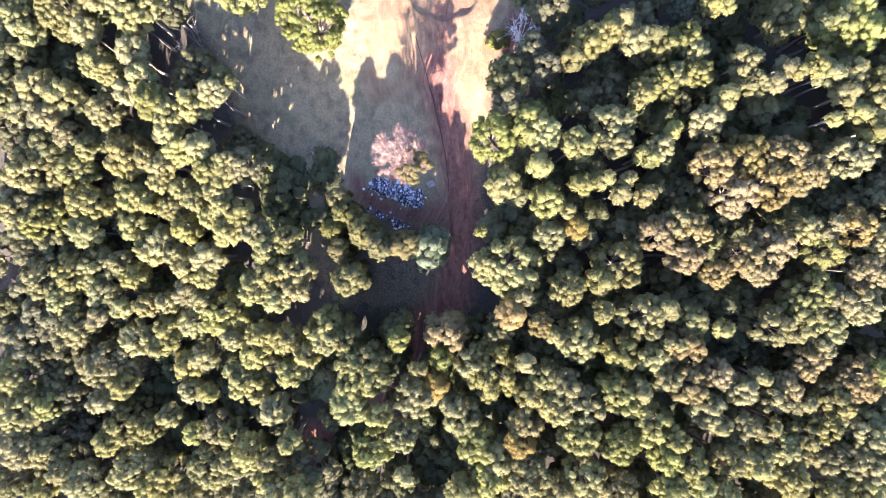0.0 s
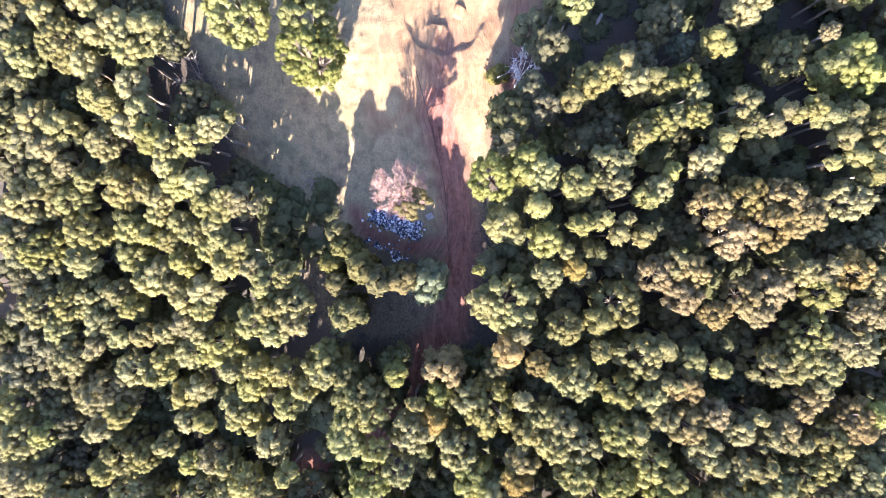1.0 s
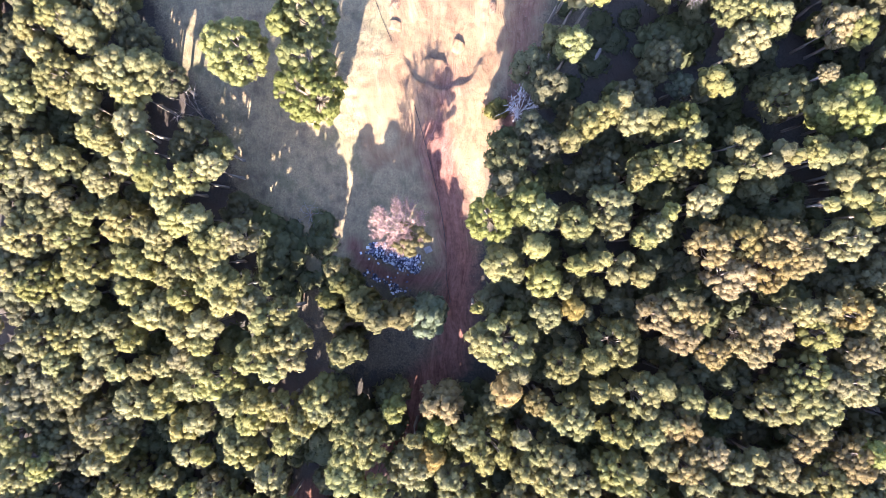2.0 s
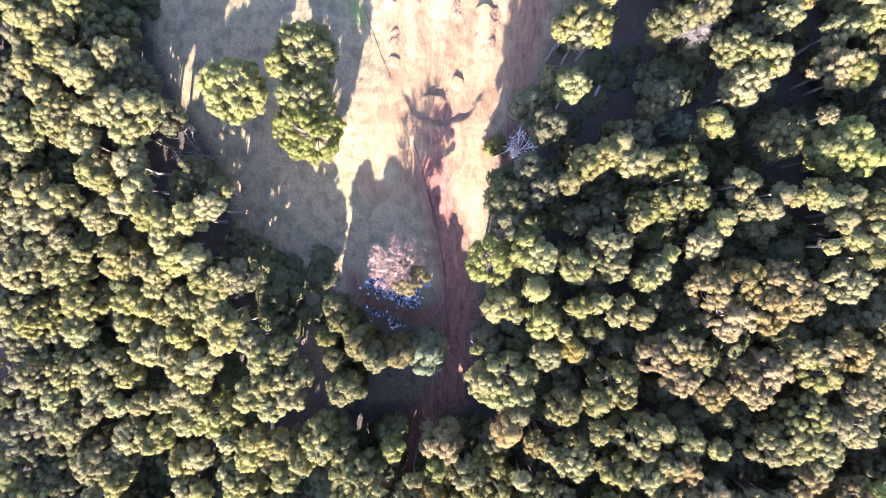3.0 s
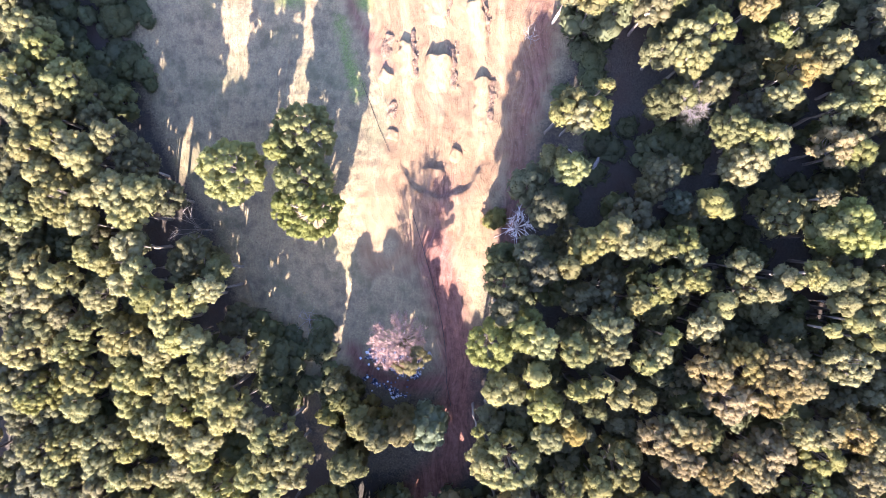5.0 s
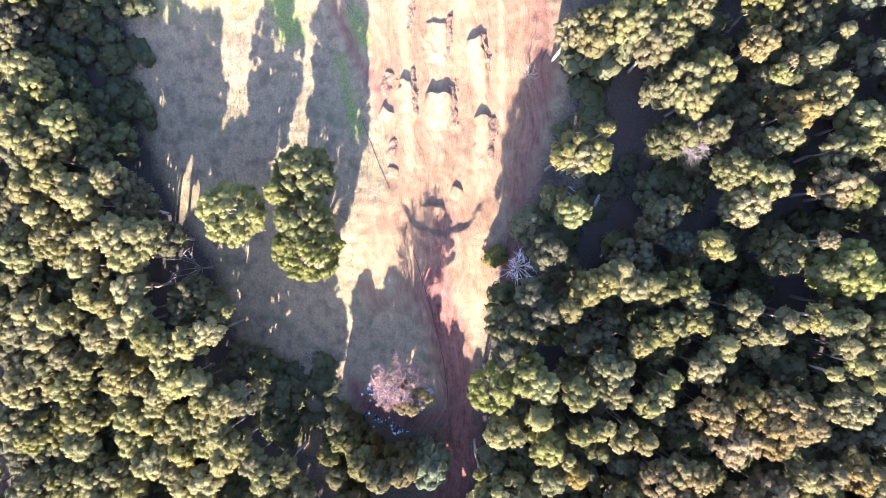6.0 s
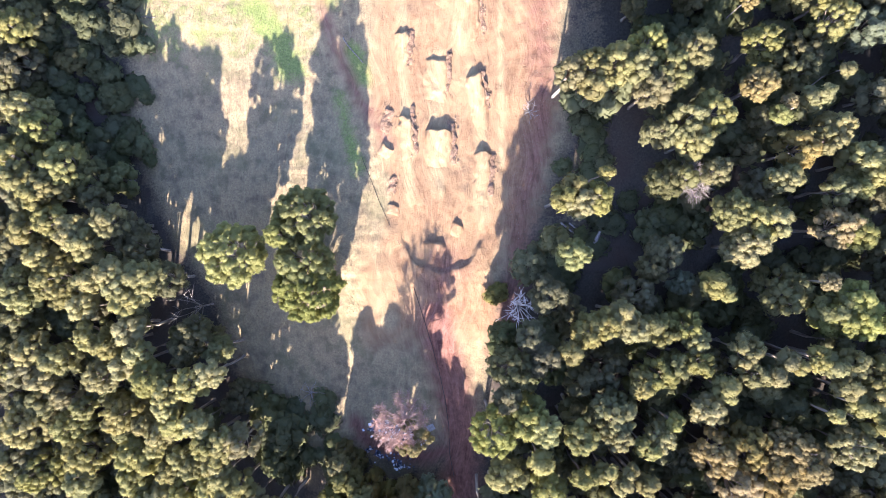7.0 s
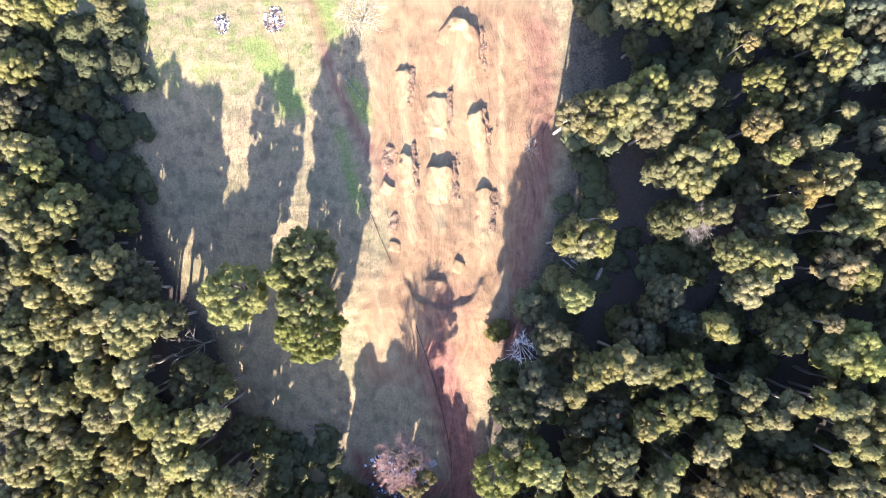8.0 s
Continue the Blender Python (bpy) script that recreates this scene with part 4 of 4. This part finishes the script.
def slim_tree(x, y, h, r, kind, variant):
    """A tall thin tree with a small head on a long bare trunk."""
    ob = root("slim_tree", (x, y, level(x, y)))
    rng = random.Random(int(x * 10))
    path = [(rng.uniform(-0.2, 0.2) * (k > 0), rng.uniform(-0.2, 0.2) * (k > 0), h * k / 4 - 0.2, 0.15 - 0.025 * k) for k in range(5)]
    child("trunk", mesh_of("trunk", *tubes([path], 6), PALE_BARK, True), ob, "pale bare trunk")
    R, crown = MODEL[kind][variant][:2]
    head = child("crown", crown, ob)
    head.matrix_basis = pose(path[-1][0], path[-1][1], h + 0.3, 0, 0, rng.uniform(0, 360)) @ Matrix.Scale(r / R, 4)
    tagged(ob, "tall slim eucalyptus tree with a small crown on a pale trunk", "tree", "slim trees")


slim_tree(42.0, 72.6, 10.4, 1.2, "tan", 0)
slim_tree(55.1, 63.2, 11.3, 1.0, "eucalypt", 0)
slim_tree(51.8, 59.4, 11.6, 1.9, "eucalypt", 1)
slim_tree(47.4, 58.8, 11.7, 1.1, "tan", 0)
slim_tree(43.2, 61.1, 11.7, 1.7, "tan", 1)
slim_tree(36.4, 77.7, 10.5, 1.1, "eucalypt", 0)
slim_tree(45.2, 48.1, 12.0, 1.2, "eucalypt", 1)


def half_bare_tree(x, y, h, r):
    """A tree bare but for one side: limbs that fan out, each with its own branches and a spray of fine pink twigs."""
    rng = np.random.default_rng(8)
    ob = root("half_bare_tree", (x, y, level(x, y)))
    foot = np.array([0.4, -0.4, h * 0.36])
    stem = child("trunk", mesh_of("trunk", *tubes([[(0, 0, -0.3, 0.3), (0.1, -0.1, h * 0.15, 0.22), (*foot, 0.17)]], 8), PINK_BARK, True), ob)
    twigs = []
    for i in range(46):
        a = i * 2.39996 + rng.uniform(-0.25, 0.25)
        up = 1 - 0.95 * (i + 0.5) / 46
        flat = math.sqrt(1 - up * up)
        tip = np.array([r * flat * math.cos(a), r * flat * math.sin(a), h * 0.48 + h * 0.5 * up])
        mid = foot * 0.45 + tip * 0.55 + np.array([*rng.normal(0, 0.2, 2), 0.3 + 0.5 * flat])
        limb = child("limb", mesh_of("limb", *tubes([[(*foot, 0.085), (*mid, 0.055), (*tip, 0.02)]], 5), PINK_BARK, True), stem)
        paths = []
        for _ in range(15):
            u = rng.uniform(0.25, 1.0)
            p = mid + (tip - mid) * u
            q = p + unit(rng.normal(0, 0.62, 3) + unit(tip - foot) * 0.75 + np.array([0, 0, 0.2])) * rng.uniform(0.6, 1.25)
            paths.append([(*p, 0.03), (*((p + q) / 2 + rng.normal(0, 0.05, 3)), 0.022), (*q, 0.012)])
            for _ in range(7):
                m = p + (q - p) * rng.uniform(0.3, 1.0)
                e = m + unit(rng.normal(0, 0.6, 3) + unit(q - p) * 0.7 + np.array([0, 0, 0.25])) * rng.uniform(0.3, 0.65)
                twigs.append([(*m, 0.019), (*e, 0.012)])
        child("branch", mesh_of("branch", *tubes(paths, 4), PINK_TWIG, True), limb)
    tagged(child("twig_spray", mesh_of("twig_spray", *tubes(twigs, 3), PINK_TWIG), ob, "fine pale pink twigs"), kind="stuff")
    me, _ = crown_mesh("leaf_side", 77, LEAVES["shrub"], 2.9, 34, 1.0, 0.6, 90, 0.12, 0.52, skirt=False)
    side = child("leaves", me, ob, "olive leaves on one side")
    side.location = (1.9, -1.9, h * 0.94)
    return tagged(ob, "half-bare tree with pale pink twigs and some olive leaves", "tree")


half_bare_tree(-6.2, 14.0, 14.4, 4.0)


# ---- the earth jumps and banks ----
def mound(name, label, path, half, side, end=0.4, seed=0, rough=0.025, step=0.2, centre=None, wobble=1.0, dug=0.0):
    """A bank of earth along a path of (x, y, height), flat on top to each side by half, falling away over side and, past its last point, over end."""
    rng = np.random.default_rng(seed)
    pts = np.array(path, float)
    pad = half + side + 0.4
    xs = np.arange(pts[:, 0].min() - pad, pts[:, 0].max() + pad, step)
    ys = np.arange(pts[:, 1].min() - pad, pts[:, 1].max() + pad, step)
    x, y = np.meshgrid(xs, ys)
    h = np.zeros(x.shape)
    true_x, true_y = x, y
    x, y = x + 0.28 * wobble * lattice(x / 0.9, y / 0.9, seed + 400), y + 0.35 * wobble * lattice(x / 0.8, y / 0.8, seed + 500)
    if centre:
        out = np.hypot(x - centre[0], y - centre[1]) > np.hypot(pts[0, 0] - centre[0], pts[0, 1] - centre[1])
        side = np.where(out, side, 0.5)
    for k, (a, b) in enumerate(zip(pts, pts[1:])):
        d = b[:2] - a[:2]
        length = np.hypot(*d)
        s = ((x - a[0]) * d[0] + (y - a[1]) * d[1]) / length
        o = np.abs((x - a[0]) * d[1] - (y - a[1]) * d[0]) / length
        u = np.clip(s / length, 0, 1)
        past, before = np.maximum(s - length, 0), np.maximum(-s, 0)
        if k < len(pts) - 2:
            o, past = np.hypot(o, past), past * 0
        if k > 0:
            o, before = np.hypot(o, before), before * 0
        hk = (a[2] + (b[2] - a[2]) * u) * (1 - smooth(half, half + side, o)) * (1 - smooth(0, end, past)) * (1 - smooth(0, end, before))
        h = np.maximum(h, hk)
    x, y = true_x, true_y
    h = h + smooth(0, 0.15, h) * (rng.normal(0, rough * 0.5, x.shape) + rough * lattice(x / 0.7, y / 0.7, seed + 600))
    keep = h > 0.03
    cell = keep[:-1, :-1] | keep[1:, :-1] | keep[:-1, 1:] | keep[1:, 1:]
    z = height(x, y) + np.where(keep, h - 0.03, -0.05)
    base = (pts[0, 0], pts[0, 1], level(pts[0, 0], pts[0, 1]))
    nx = len(xs)
    used = {}
    verts, faces, tint = [], [], []
    for j, i in zip(*np.nonzero(cell)):
        f = []
        for q in ((j, i), (j, i + 1), (j + 1, i + 1), (j + 1, i)):
            if q not in used:
                used[q] = len(verts)
                verts.append((x[q] - base[0], y[q] - base[1], z[q] - base[2]))
                tint.append(dug * min(1.0, h[q] / 0.12))
            f.append(used[q])
        faces.append(f)
    ob = new(name, mesh_of(name, verts, faces, GROUND, True))
    ob.location = base
    spots = np.array(verts)
    lay_masks(ob.data, spots[:, 0] + base[0], spots[:, 1] + base[1], np.array(tint))
    return tagged(ob, label, "earth mound", "earth jumps and banks")


RAMP = "packed pale earth ramp with a steep lip on the track"
mound("earth_ramp", RAMP, [(-6.0, 67.0, 0.0), (-5.4, 72.7, 0.6)], 0.5, 0.9, 0.35, 1)
mound("earth_ramp", RAMP, [(-0.7, 62.0, 0.0), (-0.5, 65.0, 0.35), (-0.3, 68.6, 0.45)], 1.2, 0.8, 0.6, 2)
mound("earth_ramp", RAMP, [(6.8, 57.5, 0.0), (5.5, 66.0, 0.85)], 0.8, 0.7, 0.35, 3)
mound("earth_ramp", RAMP, [(-4.9, 53.0, 0.0), (-5.1, 59.9, 0.65)], 0.7, 0.6, 0.35, 4)
mound("earth_ramp", "wide packed earth ramp with a steep lip", [(-0.4, 52.0, 0.0), (-0.1, 57.9, 0.95)], 1.5, 0.8, 0.35, 5)
mound("earth_ramp", RAMP, [(6.2, 45.5, 0.0), (6.7, 54.2, 0.7)], 0.7, 0.7, 0.35, 6)
HEAP = "rough heap of loose dug earth beside a ramp"
mound("earth_heap", HEAP, [(-9.0, 53.8, 0.0), (-8.0, 55.4, 0.5)], 0.7, 0.6, 0.35, 10, 0.07, dug=0.45)
mound("earth_heap", HEAP, [(-7.6, 44.6, 0.0), (-7.3, 46.2, 0.35)], 0.7, 0.5, 0.3, 11, 0.07, dug=0.45)


def spoil(path, half, h, count, seed):
    """A low ridge of dug soil with clods on it, thrown up along a ramp; its dark colour also paints the ramp's shaded
    flank.
    """
    rng = random.Random(seed)
    # full dug colour makes a dark band in place of the flank's shade
    ob = mound("spoil_ridge", "low ridge of dug soil and clods, darkened like a ramp's shaded side", path, half * 0.5, half, 0.6, seed, 0.12, dug=1.0)
    tagged(ob, "", "soil ridge", "soil ridges")
    (ax, ay, _), (bx, by, _) = path[0], path[-1]
    iv, fi = ball(1)
    vs, fs = [], []
    for _ in range(int(count * 0.5)):
        u = rng.random()
        x, y = ax + (bx - ax) * u + rng.gauss(0, half * 1.0), ay + (by - ay) * u + rng.gauss(0, 0.4)
        r = rng.uniform(0.05, 0.14)
        o = np.array([x, y, level(x, y) + h * 0.4]) - np.array(ob.location)
        fs += (fi + len(vs) * len(iv)).tolist()
        vs.append(o + iv * r * np.array([[rng.uniform(0.6, 1.3), rng.uniform(0.6, 1.3), rng.uniform(0.5, 1.0)]]))
    tagged(child("clods", mesh_of("clods", np.concatenate(vs), fs, SOIL), ob), kind="stuff")


spoil([(-4.5, 68.0, 0.1), (-4.4, 73.0, 0.3)], 0.5, 0.3, 90, 7)
spoil([(-3.8, 54.5, 0.2), (-4.1, 61.5, 0.45)], 0.35, 0.4, 90, 8)
spoil([(2.1, 53.0, 0.15), (1.9, 59.0, 0.35)], 0.5, 0.3, 110, 9)
spoil([(7.8, 48.0, 0.1), (8.0, 54.0, 0.25)], 0.45, 0.2, 90, 12)
spoil([(7.6, 61.5, 0.2), (6.7, 66.4, 0.45)], 0.35, 0.4, 80, 18)
spoil([(-7.6, 48.6, 0.1), (-7.2, 50.6, 0.2)], 0.6, 0.2, 50, 13)
spoil([(1.3, 64.0, 0.1), (1.5, 69.5, 0.3)], 0.4, 0.2, 60, 19)
spoil([(7.0, 72.5, 0.1), (6.4, 78.5, 0.3)], 0.4, 0.3, 60, 20)
spoil([(-8.5, 58.0, 0.1), (-7.6, 61.0, 0.3)], 0.7, 0.2, 60, 23)


def arc(cx, cy, r, a, b, h, n=12):
    return [(cx + r * math.cos(radians(t)), cy + r * math.sin(radians(t)), h * (0.45 + 0.55 * math.sin(math.pi * i / n) ** 0.5)) for i, t in ((i, a + (b - a) * i / n) for i in range(n + 1))]


mound("berm", "curved bank of packed earth turning the track", arc(0.2, 42.4, 6.8, 205, 335, 0.12), 0.2, 1.5, 0.8, 14, 0.03, centre=(0.2, 42.4))
mound("berm", "horseshoe bank of pale earth at the far turn", [(5.2, 71.5, 0.1), (5.5, 75, 0.4), (5.3, 77.5, 0.7), (4.2, 79.3, 0.9), (2.6, 79.6, 0.7), (1.2, 78.4, 0.35), (0.4, 76.5, 0.1)], 0.4, 0.7, 0.6, 15, 0.03)
mound("earth_ramp", "short wide earth ramp inside the curved bank", [(-0.8, 36.8, 0.15), (-1.0, 40.3, 0.75)], 1.0, 1.0, 0.4, 16)
mound("earth_heap", "small heap of pale sand beside the ramp", [(2.3, 41.9, 0.3), (2.8, 43.2, 0.55)], 0.4, 0.7, 0.5, 17, 0.05)


# ---- rubbish and loose things ----
def box_mesh(name, sx, sy, sz, material, seed):
    """A dented box with worn edges."""
    rng = random.Random(seed)
    bm = bmesh.new()
    bmesh.ops.create_cube(bm, size=1)
    bmesh.ops.scale(bm, vec=(sx, sy, sz), verts=bm.verts)
    bmesh.ops.bevel(bm, geom=bm.edges[:], offset=min(sx, sy, sz) * 0.12, segments=1, affect="EDGES")
    for v in bm.verts:
        v.co += Vector((rng.uniform(-1, 1), rng.uniform(-1, 1), rng.uniform(-1, 1))) * min(sx, sy, sz) * 0.12
    me = bpy.data.meshes.new(name)
    bm.to_mesh(me)
    bm.free()
    me.materials.append(material)
    return me


def sheet_mesh(name, w, l, material, seed):
    """A crumpled sheet or bag."""
    rng = np.random.default_rng(seed)
    n = 6
    x, y = np.meshgrid(np.linspace(-w / 2, w / 2, n), np.linspace(-l / 2, l / 2, n))
    z = rng.uniform(0, 0.3, x.shape) * min(w, l) + 0.02
    z[0] = z[-1] = z[:, 0] = z[:, -1] = -0.08
    x = x + rng.normal(0, 0.04, x.shape)
    y = y + rng.normal(0, 0.04, x.shape)
    i = (np.arange(n - 1)[:, None] * n + np.arange(n - 1)[None]).reshape(-1, 1)
    return mesh_of(name, np.stack([x, y, z], -1).reshape(-1, 3), np.concatenate([i, i + 1, i + n + 1, i + n], 1), material)


def rubbish(name, label, line, half, count, seed, heap_height):
    rng = random.Random(seed)
    (ax, ay), (bx, by) = line
    ob = mound(name, label, [(ax, ay, heap_height), ((ax + bx) / 2, (ay + by) / 2, heap_height), (bx, by, heap_height)], half * 0.4, half * 0.8, half * 0.8, seed, 0.10, 0.25, wobble=2.2)
    ob.data.materials.clear()
    ob.data.materials.append(LITTER)
    tagged(ob, label, "rubbish heap", "dumped rubbish")
    del ob["group"]
    kinds = [("plastic_bag", sheet_mesh("plastic_bag", 0.6, 0.7, m, 40 + i)) for i, m in enumerate((WHITE, BLUE, SOOT, WHITE))]
    kinds += [("carton", box_mesh("carton", 0.5, 0.38, 0.3, m, 50 + i)) for i, m in enumerate((WHITE, BLUE, SOOT))]
    kinds += [("plank", box_mesh("plank", 1.1, 0.14, 0.06, PLANK, 61)), ("sheet", sheet_mesh("sheet", 1.0, 0.8, WHITE, 62)), ("sheet", sheet_mesh("sheet", 0.8, 0.5, BLUE, 63))]
    heap = ob.data.vertices
    base = ob.location
    spots = [v.co for v in heap if v.co.z + base.z > level(v.co.x + base.x, v.co.y + base.y) + 0.02]
    for _ in range(count):
        p = rng.choice(spots).copy()
        if rng.random() < 0.35:
            p.x, p.y = p.x + rng.gauss(0, 0.6), p.y + rng.gauss(0, 0.6)
            p.z = max(level(p.x + base.x, p.y + base.y) - base.z, p.z - 0.5)
        n, me = kinds[rng.choice((0, 0, 1, 2, 2, 3, 4, 4, 5, 6, 6, 7, 8, 9))]
        o = child(n, me, ob)
        o.matrix_basis = pose(p.x, p.y, p.z + 0.04, rng.uniform(-25, 25), rng.uniform(-25, 25), rng.uniform(0, 360)) @ Matrix.Scale(rng.uniform(0.28, 0.7), 4)
    return ob


rubbish("rubbish_heap", "heap of dumped white and blue plastic rubbish", ((-11.2, 10.5), (-4.2, 8.3)), 1.25, 300, 21, 0.7)
rubbish("rubbish_heap", "strip of scattered white and blue rubbish along the track", ((-12.4, 6.6), (-6.0, 3.6)), 0.4, 50, 22, 0.1)


def mattress(x, y, turn):
    me = box_mesh("mattress", 1.15, 1.0, 0.18, ASH, 71)
    ob = new("mattress", me)
    ob.matrix_basis = pose(x, y, level(x, y) + 0.1, 3, 4, turn)
    tagged(ob, "discarded pale grey mattress lying beside the rubbish", "mattress")


mattress(-2.0, 10.6, 25)


def log(x, y, turn, length, radius, label, material=PALE_BARK):
    rng = random.Random(int(x * 7 + y))
    path = [(length * (u - 0.5), rng.uniform(-0.06, 0.06) * length * 0.3, radius * 0.8 + rng.uniform(0, 0.03), radius * (1 - 0.4 * u)) for u in (0, 0.25, 0.5, 0.75, 1)]
    ob = new("fallen_log", mesh_of("fallen_log", *tubes(path and [path], 8), material, True))
    ob.matrix_basis = pose(x, y, level(x, y), 0, 0, turn)
    tagged(ob, label, "log", "fallen logs")


log(24.2, 41.3, 65, 3.2, 0.36, "thick pale fallen log in the shade")
log(19.6, 42.4, -38, 2.8, 0.16, "pale split log lying under the trees")
log(20.6, 42.6, -40, 2.0, 0.14, "short pale split log under the trees")
log(-52.0, 64.5, 65, 3.6, 0.12, "slim pale fallen branch on shaded ground")
log(-58.0, 80.5, -35, 7.5, 0.2, "long pale fallen trunk at the edge of the wood")
log(-47.0, 76.5, -3, 7.0, 0.12, "thin dark fallen trunk on dry grass", BARK)
log(-13.2, 70.2, -52, 5.0, 0.12, "thin dark fallen branch across the track", BARK)


def fire_heap(x, y, r, seed):
    rng = random.Random(seed)
    ob = mound("ash_heap", "burnt heap of white ash and black charred wood", [(x - r * 0.3, y + r * 0.3, 0.12), (x + r * 0.2, y - r * 0.4, 0.12)], r * 0.35, r * 0.6, r * 0.6, seed, 0.04, wobble=2.0)
    ob.data.materials.clear()
    ob.data.materials.append(SOIL)
    tagged(ob, "burnt heap of white ash and black charred wood", "ash heap", "burnt heaps")
    pieces = [("charred_block", box_mesh("charred_block", 0.3, 0.14, 0.1, SOOT, 80)), ("ash_lump", box_mesh("ash_lump", 0.2, 0.17, 0.08, WHITE, 81)), ("ash_lump", box_mesh("ash_lump", 0.24, 0.12, 0.06, ASH, 82))]
    for _ in range(int(85 * r)):
        a, d = rng.uniform(0, math.tau), r * rng.random() ** 0.6
        px, py = d * math.cos(a), d * math.sin(a) * 1.2
        n, me = rng.choice(pieces)
        z = level(x + px, y + py) - ob.location.z + 0.12 * max(0.0, 1 - d / r)
        child(n, me, ob).matrix_basis = pose(x + px - ob.location.x, y + py - ob.location.y, z + 0.04, 0, rng.uniform(-20, 20), rng.uniform(0, 360)) @ Matrix.Scale(rng.uniform(0.7, 1.6), 4)


fire_heap(-25.3, 81.0, 1.7, 31)
fire_heap(-33.6, 80.6, 1.2, 32)


def hose(label, pts, radius):
    path = [(x, y, level(x, y) + 0.04, radius) for x, y in pts]
    ob = new("hose", mesh_of("hose", *tubes([path], 6), HOSE_AND_RUT, True))
    tagged(ob, label, "hose")


hose("thin dark hose lying across sand and red clay", [(-4.3, 33.4), (-3.0, 29.0), (-1.6, 24.0), (-0.5, 19.5), (0.3, 15.5), (0.9, 11.0), (1.0, 6.0), (1.7, 2.0)], 0.05)
# no hose here: a thin tube added for the dark edge of a rut
hose("thin dark line of a rut edge on pale sand beside the curved bank", [(-12.2, 54.0), (-10.9, 50.6), (-9.4, 46.6), (-8.0, 43.4), (-6.4, 40.2)], 0.03)


# ---- grass ----
def grass(name, label, material, count, seed, size, where):
    rng = np.random.default_rng(seed)
    x, y = rng.uniform(-58, 20, count * 4), rng.uniform(-8, 92, count * 4)
    ok = where(x, y, rng.uniform(0, 1, count * 4))
    x, y = x[ok][:count], y[ok][:count]
    z = height(x, y) + size * 0.35
    v, f = kites(rng, np.stack([x, y, z], 1), np.stack([rng.normal(0, 1, len(x)), rng.normal(0, 1, len(x)), np.full(len(x), 0.3)], 1), size, 0.3, 0.7)
    ob = new(name, mesh_of(name, v, f, material))
    tagged(ob, label, "grass", kind="stuff")


def on_grass(x, y, u):
    strip = np.minimum(x + np.interp(y, [14, 24, 36, 50, 62, 80, 90], [7, 12, 13, 9, 10, 10, 12]), np.interp(y, [14, 36, 60, 90], [4.5, 7.5, 12, 17]) - x)
    return (inside(x, y) > -1) & ((strip < -0.5) | (u < 0.06)) & (along(x, y, ROAD, 2) < 0.5) & (along(x, y, LOOP, 2) < 0.5) & (along(x, y, TRAIL, 1.6) < 0.5)


grass("dry_grass", "tufts of dry straw-coloured grass in the clearing", LEAVES["straw"], 26000, 91, 0.075, on_grass)
grass("weeds", "low green weeds among the dry grass", LEAVES["green"], 5000, 92, 0.09, lambda x, y, u: on_grass(x, y, u) & (x < -14) & (y < 70))
